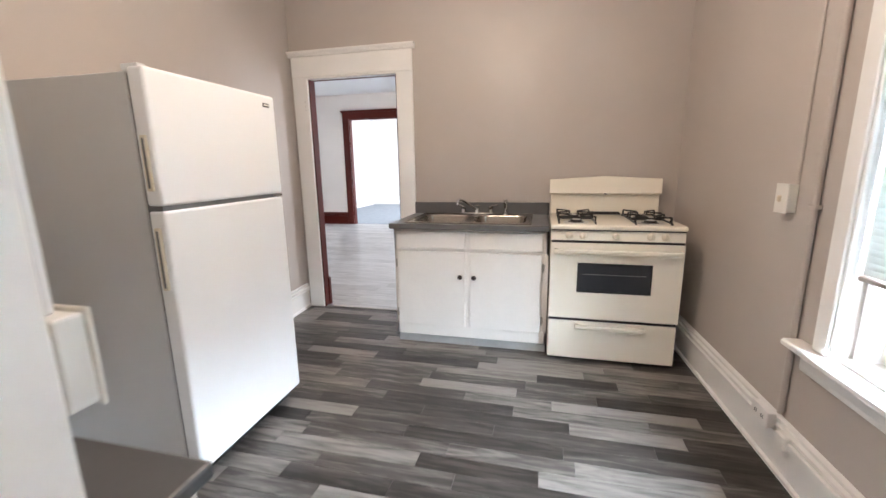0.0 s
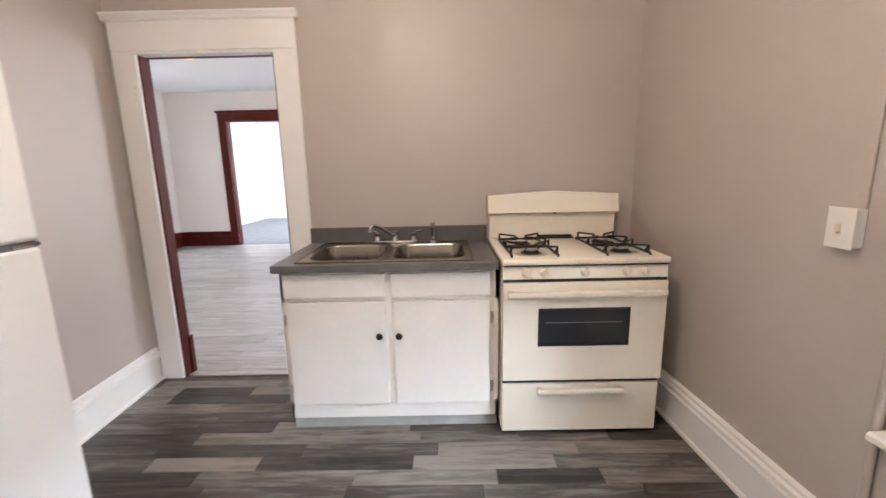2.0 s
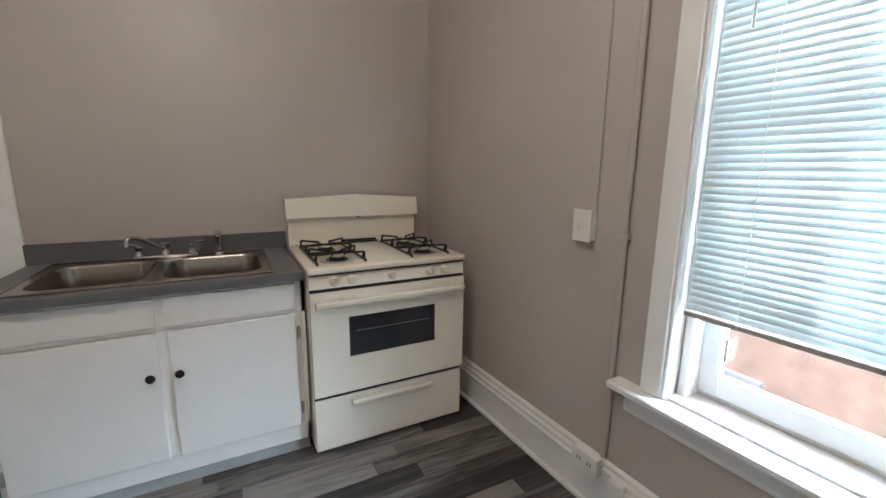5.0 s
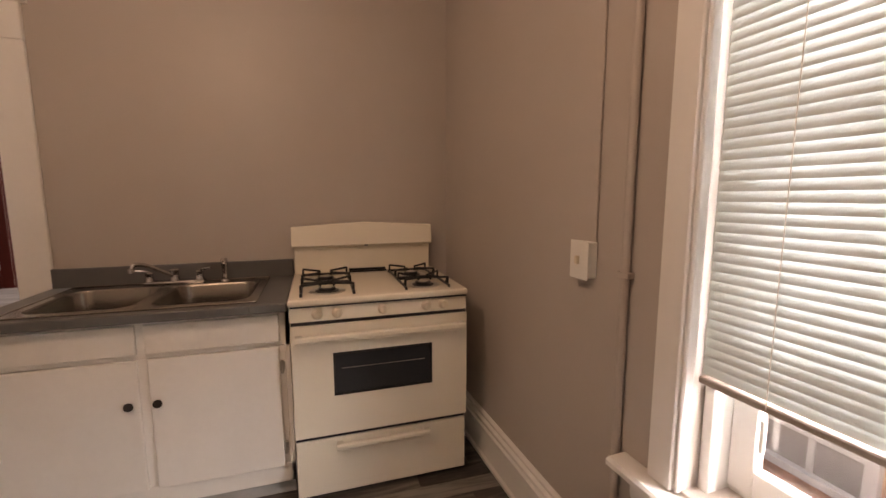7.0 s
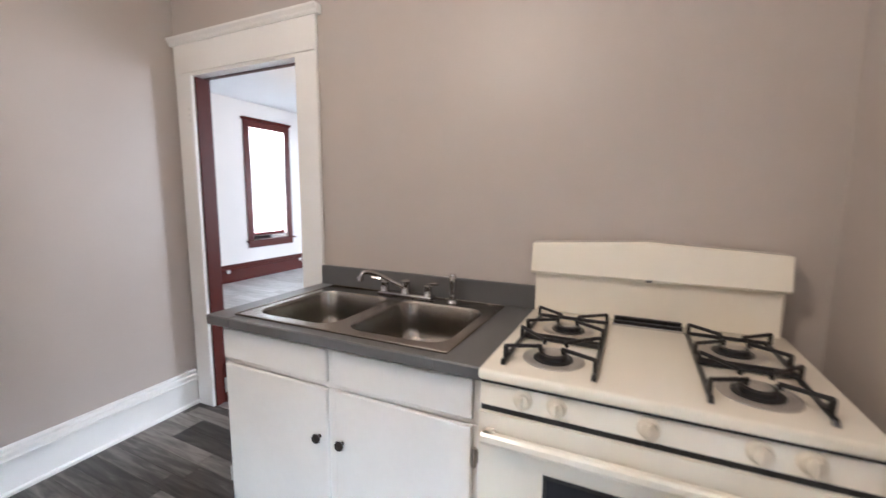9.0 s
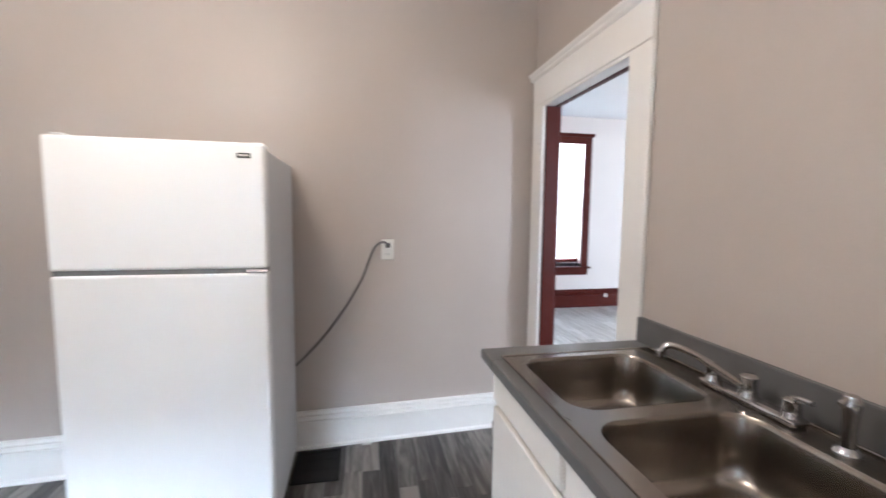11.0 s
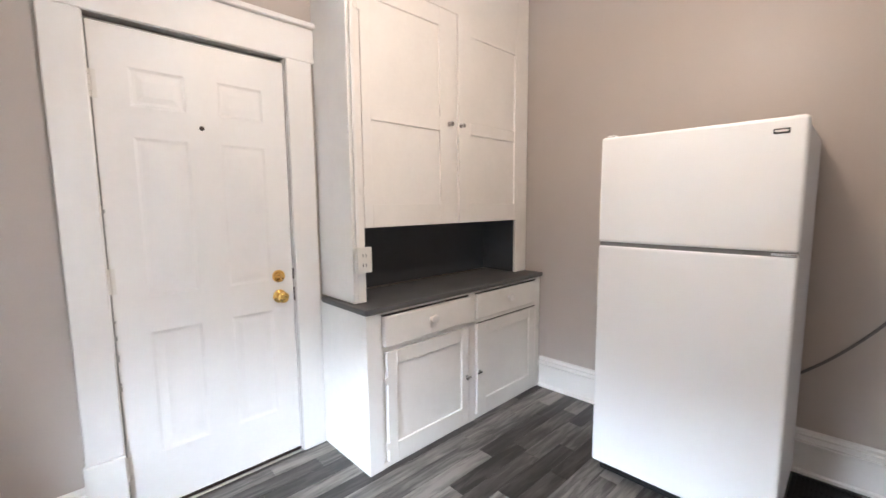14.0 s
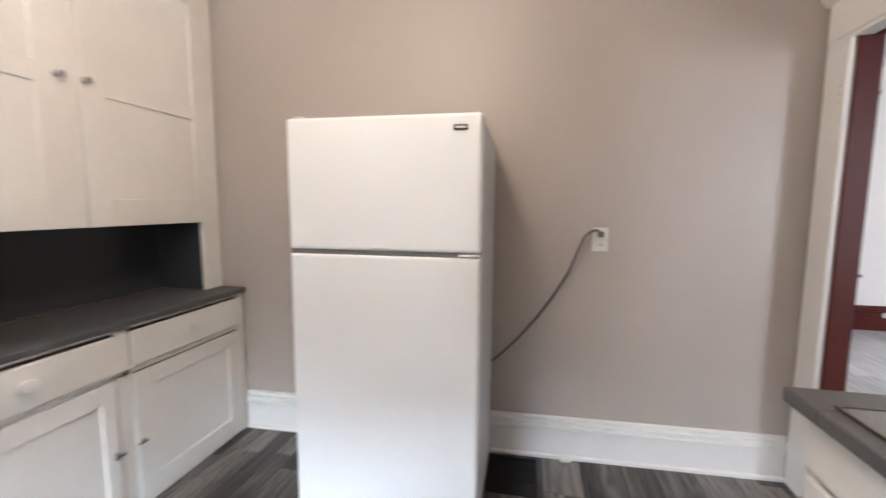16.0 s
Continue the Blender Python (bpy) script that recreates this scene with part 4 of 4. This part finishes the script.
    lathe(bm, (-1.305, -0.115, z + 0.0005), (0, 0, 1), [(0, 0.024), (0.006, 0.022), (0.012, 0.014), (0.030, 0.013), (0.040, 0.012), (0.085, 0.015), (0.105, 0.017), (0.118, 0.012)], 18)
    sweep(bm, [(-1.305, -0.118, 0.995), (-1.305, -0.130, 1.000), (-1.305, -0.145, 0.992)], 0.006, 8)
    done("side_spray", bm, CHROME, fa, smooth=True)


sink_unit()

# ---- dining room beyond the doorway ----
DL, DF, DH = -6.12, 5.08, 2.74
DLEFT = pose(DL, 0, 0, 0, 0, 90)
DBACK = pose(0, DF, 0)
DRIGHT = pose(0.1, 0, 0, 0, 0, -90)
DNEAR = pose(0, 0.072, 0, 0, 0, 180)
wins = ((1.27, 2.20), (2.90, 3.82))
wall("wall_dining_left", DLEFT, 0.0, DF + 0.12, 0, DH, 0.2, [(a + 0.11, b - 0.11, 0.66, 2.36) for a, b in wins], PALE, "pale painted wall with two tall windows")
wall("wall_dining_back", DBACK, DL, 0.1, 0, DH, 0.12, [(-5.05, -3.35, 0, 2.24)], PALE, "pale painted wall with a wide cased opening")
# Made-up opening, out of view, that lets the lamp outside shine in.
wall("wall_dining_right", DRIGHT, -DF - 0.12, -0.071, 0, DH, 0.2, [(-3.2, -2.0, 0.66, 2.36)], PALE, "pale painted wall with an added unseen light opening")
wall("wall_dining_near", DNEAR, 3.2, 6.2, 0, DH, 0.1, [], PALE, "pale painted wall beside the kitchen doorway")
boxes("wall_dining_near", PALE, [(-3.2, -2.93, 0.0705, 0.078, 0, DH), (-2.15, 0.1, 0.0705, 0.078, 0, DH), (-2.93, -2.15, 0.0705, 0.078, 2.0, DH)], bevel=0, label="pale painted back of the kitchen wall", category="wall", kind="structure")
boxes("ceiling", CEILB, [(DL - 0.2, 0.3, 0.08, DF + 0.14, DH, DH + 0.1)], bevel=0, label="white painted dining room ceiling", category="ceiling", kind="structure")
for a, b in wins:
    casing(DLEFT, a + 0.11, b - 0.11, 2.36, RED, "trim", "red-brown stained wooden window casing", side=0.11, head=0.10, z0=0.60)
    boxes("window_sill", RED, [(a - 0.03, b + 0.03, -0.06, 0.05, 0.575, 0.602), (a, b, -0.02, -0.001, 0.48, 0.575), (a + 0.11, b - 0.11, 0.0, 0.19, 0.602, 0.66)], m=DLEFT, label="red-brown stained window stool and apron", category="window sill", kind="structure")
    w = empty("window", DLEFT, "tall double-hung window in a stained frame", "window", kind="structure")
    p, q = a + 0.11, b - 0.11
    for lo, hi, y in ((0.66, 1.53, 0.07), (1.49, 2.36, 0.11)):
        boxes("sash", RED, [(p, p + 0.045, y, y + 0.035, lo, hi), (q - 0.045, q, y, y + 0.035, lo, hi), (p + 0.045, q - 0.045, y, y + 0.035, lo, lo + 0.05), (p + 0.045, q - 0.045, y, y + 0.035, hi - 0.04, hi)], w)
        g = boxes("pane", GLASS, [(p + 0.04, q - 0.04, y + 0.015, y + 0.019, lo + 0.045, hi - 0.035)], w, bevel=0)
        g.visible_shadow = False
for a, b in wins:
    sh = boxes("roller_shade", SHADE, [(a + 0.125, b - 0.125, 0.036, 0.040, 0.735, 2.33)], m=DLEFT, bevel=0, label="white roller shade drawn over the window", category="blind", group="shades over the dining windows")
    boxes("roller", WHITE, [(a + 0.12, b - 0.12, 0.015, 0.05, 2.32, 2.355)], sh, bevel=0.008, seg=2)
    boxes("hem_bar", WHITE, [(a + 0.125, b - 0.125, 0.032, 0.044, 0.725, 0.740)], sh, bevel=0.003)
skirting(DLEFT, 0.08, DF, RED, "red-brown stained tall wooden skirting", 1.12)
skirting(DBACK, DL, -5.19, RED, "red-brown stained tall wooden skirting", 1.12)
skirting(DBACK, -3.21, 0.1, RED, "red-brown stained tall wooden skirting", 1.12)
casing(DBACK, -5.05, -3.35, 2.24, RED, "trim", "red-brown stained wooden casing of the wide opening", side=0.14, head=0.13)
boxes("trim", RED, [(-5.05, -5.035, 0, 0.12, 0, 2.24), (-3.365, -3.35, 0, 0.12, 0, 2.24), (-5.035, -3.365, 0, 0.12, 2.225, 2.24)], m=DBACK, bevel=0, label="red-brown stained jamb of the wide opening", category="door frame", kind="structure")
bm = bmesh.new()
lathe(bm, (3.95, -0.034, 0.17), (0, -1, 0), [(0, 0.03), (0.004, 0.03), (0.008, 0.02)], 18)
done("wall_outlet", bm, PLATE, m=DLEFT, smooth=True, label="round pale plate on the stained skirting", category="outlet")
bm = bmesh.new()
lathe(bm, (2.5, -0.034, 0.17), (0, -1, 0), [(0, 0.03), (0.004, 0.03), (0.008, 0.02)], 18)
done("wall_outlet", bm, PLATE, m=DLEFT, smooth=True, label="round pale plate on the stained skirting", category="outlet")
lamp2 = empty("ceiling_lamp", pose(-4.04, 2.4, DH), "small ceiling lamp glowing warm yellow", "lamp")
bm = bmesh.new()
lathe(bm, (0, 0, -0.06), (0, 0, 1), [(0, 0.06), (0.03, 0.075), (0.05, 0.11), (0.059, 0.115)], 20)
done("base", bm, BRASS, lamp2, smooth=True)
bm = bmesh.new()
lathe(bm, (0, 0, -0.15), (0, 0, 1), [(0, 0.02), (0.008, 0.07), (0.030, 0.100), (0.055, 0.098), (0.085, 0.06), (0.10, 0.05)], 20)
done("shade", bm, LAMP, lamp2, smooth=True)
bm = bmesh.new()
for i in range(9):
    bx(bm, -3.38 + 0.018 * i, -3.372 + 0.018 * i, 0.33, 0.47, 0.004, 0.010)
bx(bm, -3.40, -3.215, 0.31, 0.49, 0.001, 0.006, 0.002)
done("floor_register", bm, BRONZE, label="dark metal floor register by the doorway", category="vent")

# ---- front room ----
# Opening in the right-hand wall is unseen, cut for its added lamp.
boxes("wall_front_room", PALE, [(-6.62, -6.5, DF + 0.12, 9.7, 0, DH), (-6.62, -1.3, 9.6, 9.72, 0, DH), (-1.42, -1.3, DF + 0.12, 6.6, 0, DH), (-1.42, -1.3, 8.2, 9.6, 0, DH), (-1.42, -1.3, 6.6, 8.2, 0, 0.6), (-1.42, -1.3, 6.6, 8.2, 2.4, DH),
                                (-6.5, DL, DF + 0.121, DF + 0.2, 0, DH)],
      bevel=0, label="pale painted walls of the front room", category="wall", kind="structure")
boxes("floor", CARPET, [(-6.6, -1.35, DF + 0.06, 9.7, -0.06, 0.004)], bevel=0, label="grey carpet of the front room", category="floor", kind="structure")
boxes("ceiling", CEILB, [(-6.6, -1.3, DF + 0.12, 9.7, DH, DH + 0.1)], bevel=0, label="white painted front room ceiling", category="ceiling", kind="structure")
skirting(pose(0, 9.6, 0), -6.5, -1.42, scale=1.1)
skirting(pose(-6.5, 0, 0, 0, 0, 90), DF + 0.2, 9.6, scale=1.1)
boxes("trim", WHITE, [(-5.20, -5.05, 0.121, 0.145, 0, 2.3)], m=DBACK, bevel=0.004, label="white painted back of the opening casing", category="door frame", kind="structure")

# ---- outside ----
YARD = -1.6
bm = bmesh.new()
bmesh.ops.create_grid(bm, x_segments=8, y_segments=8, size=400)
done("ground", bm, GRASS, m=pose(0, 0, YARD), label="green lawn around the house", category="ground", kind="structure")
boxes("house_footing", CONC, [(-3.3, 0.26, -4.6, 0.1, YARD, -0.11), (-6.4, 0.3, 0.1, 9.8, YARD, -0.11)], bevel=0.01, label="pale rendered footing under the rooms", category="foundation", kind="structure")
boxes("side_path", CONC, [(0.27, 3.15, -14, 10, YARD - 0.06, YARD + 0.02)], bevel=0.01, label="pale concrete path between the houses", category="path", kind="structure")


def neighbour_house():
    """Brick side wall close by: a low white-framed window, taller ones above, siding and a flat eave."""
    nb = empty("neighbour_house", pose(3.2, 0, YARD), "orange brick house with white-framed windows across the path", "house")
    boxes("wall", ORANGE, [(0, 6, -12, 8, 0, 4.4)], nb)
    bm = bmesh.new()
    for i in range(14):
        bx(bm, -0.02 - 0.006 * (i % 2), 6.02, -12.02, 8.02, 4.4 + 0.17 * i, 4.565 + 0.17 * i, 0.004)
    done("siding", bm, SIDING, nb)
    for y, z, w, h in ((-0.2, 0.55, 0.45, 0.40), (-4.2, 0.55, 0.45, 0.40), (3.6, 0.55, 0.45, 0.40), (-7.0, 2.0, 0.55, 1.5), (1.8, 2.0, 0.55, 1.5)):
        boxes("window", SIDING, [(-0.06, 0.02, y - w, y - w + 0.09, z, z + h), (-0.06, 0.02, y + w - 0.09, y + w, z, z + h), (-0.06, 0.02, y - w + 0.09, y + w - 0.09, z + h - 0.09, z + h),
                                 (-0.10, 0.02, y - w - 0.04, y + w + 0.04, z - 0.07, z), (-0.04, 0.02, y - 0.025, y + 0.025, z, z + h - 0.09)], nb)
        boxes("window_glass", CONC, [(-0.03, -0.02, y - w + 0.09, y + w - 0.09, z, z + h - 0.09)], nb, bevel=0, label="pale curtained pane")
    boxes("roof", GASKET, [(-0.4, 6.4, -12.4, 8.4, 6.78, 7.0)], nb, bevel=0.02)


neighbour_house()

# ---- vinyl plank floors ----


def clip(poly, n, c):
    """The part of poly where n . p <= c."""
    out = []
    for p, q in zip(poly, poly[1:] + poly[:1]):
        a, b = n[0] * p[0] + n[1] * p[1] - c, n[0] * q[0] + n[1] * q[1] - c
        if a <= 0:
            out.append(p)
        if a * b < 0:
            t = a / (a - b)
            out.append((p[0] + t * (q[0] - p[0]), p[1] + t * (q[1] - p[1])))
    return out


def planks(angle, limits, box, width, lo, hi, seed):
    """Outlines, in the rotated frame, of rows of staggered planks inside the limits."""
    rnd = random.Random(seed)
    ca, sa = math.cos(angle), math.sin(angle)
    lim = [((n[0] * ca + n[1] * sa, -n[0] * sa + n[1] * ca), c) for n, c in limits]
    res, y = [], box[2]
    while y < box[3]:
        x = box[0] - rnd.random() * hi
        while x < box[1]:
            w = rnd.uniform(lo, hi)
            poly = [(x + 0.0006, y + 0.0006), (x + w - 0.0006, y + 0.0006), (x + w - 0.0006, y + width - 0.0006), (x + 0.0006, y + width - 0.0006)]
            for n, c in lim:
                poly = clip(poly, n, c) if len(poly) > 2 else []
            if len(poly) > 2:
                res.append(poly)
            x += w
        y += width
    return res


def prism(bm, poly, z0, z1, ins=0.0008):
    cx, cy = sum(p[0] for p in poly) / len(poly), sum(p[1] for p in poly) / len(poly)
    a = [bm.verts.new((x, y, z0)) for x, y in poly]
    b = [bm.verts.new((x, y, z1 - 0.0005)) for x, y in poly]
    t = [bm.verts.new((x + (ins if x < cx else -ins), y + (ins if y < cy else -ins), z1)) for x, y in poly]
    n = len(poly)
    f = [bm.faces.new(t)]
    for i in range(n):
        f.append(bm.faces.new((a[i], a[(i + 1) % n], b[(i + 1) % n], b[i])))
        f.append(bm.faces.new((b[i], b[(i + 1) % n], t[(i + 1) % n], t[i])))
    return f


ANG = radians(-0.6)
fl = boxes("floor", GASKET, [(-3.25, 0.3, -3.45, 0.018, -0.08, -0.0025)], bevel=0, label="grey wood-look vinyl plank kitchen floor", category="floor", kind="structure")
kit = [((1, 0.04), -0.06 + 0.03), ((-1, -0.045), 3.09 + 0.02), ((0, 1), 0.016), ((0, -1), 3.44)]
turn = pose(0, 0, 0, 0, 0, math.degrees(ANG))
for poly in planks(ANG, kit, (-4.5, 1.0, -4.2, 1.2), 0.0915, 0.42, 0.76, 4):
    bm = bmesh.new()
    prism(bm, poly, -0.0025, 0.0)
    done("plank", bm, PLANK, fl, m=turn)
fl2 = boxes("floor", GASKET, [(DL, 0.1, 0.018, DF + 0.06, -0.08, -0.0025)], bevel=0, label="grey wood-look vinyl plank dining floor with painted-in glare", category="floor", kind="structure")
din = [((1, 0), 0.1), ((-1, 0), -DL), ((0, 1), DF + 0.06), ((0, -1), -0.02)]
bm = bmesh.new()
layer = bm.faces.layers.float.new("tone")
rnd = random.Random(9)
for poly in planks(ANG, din, (-7, 2, -1.0, 7), 0.15, 0.7, 1.2, 7):
    t = rnd.random()
    for f in prism(bm, poly, -0.0025, 0.0):
        f[layer] = t
done("planks", bm, PLANK2, fl2, m=turn, kind="stuff")
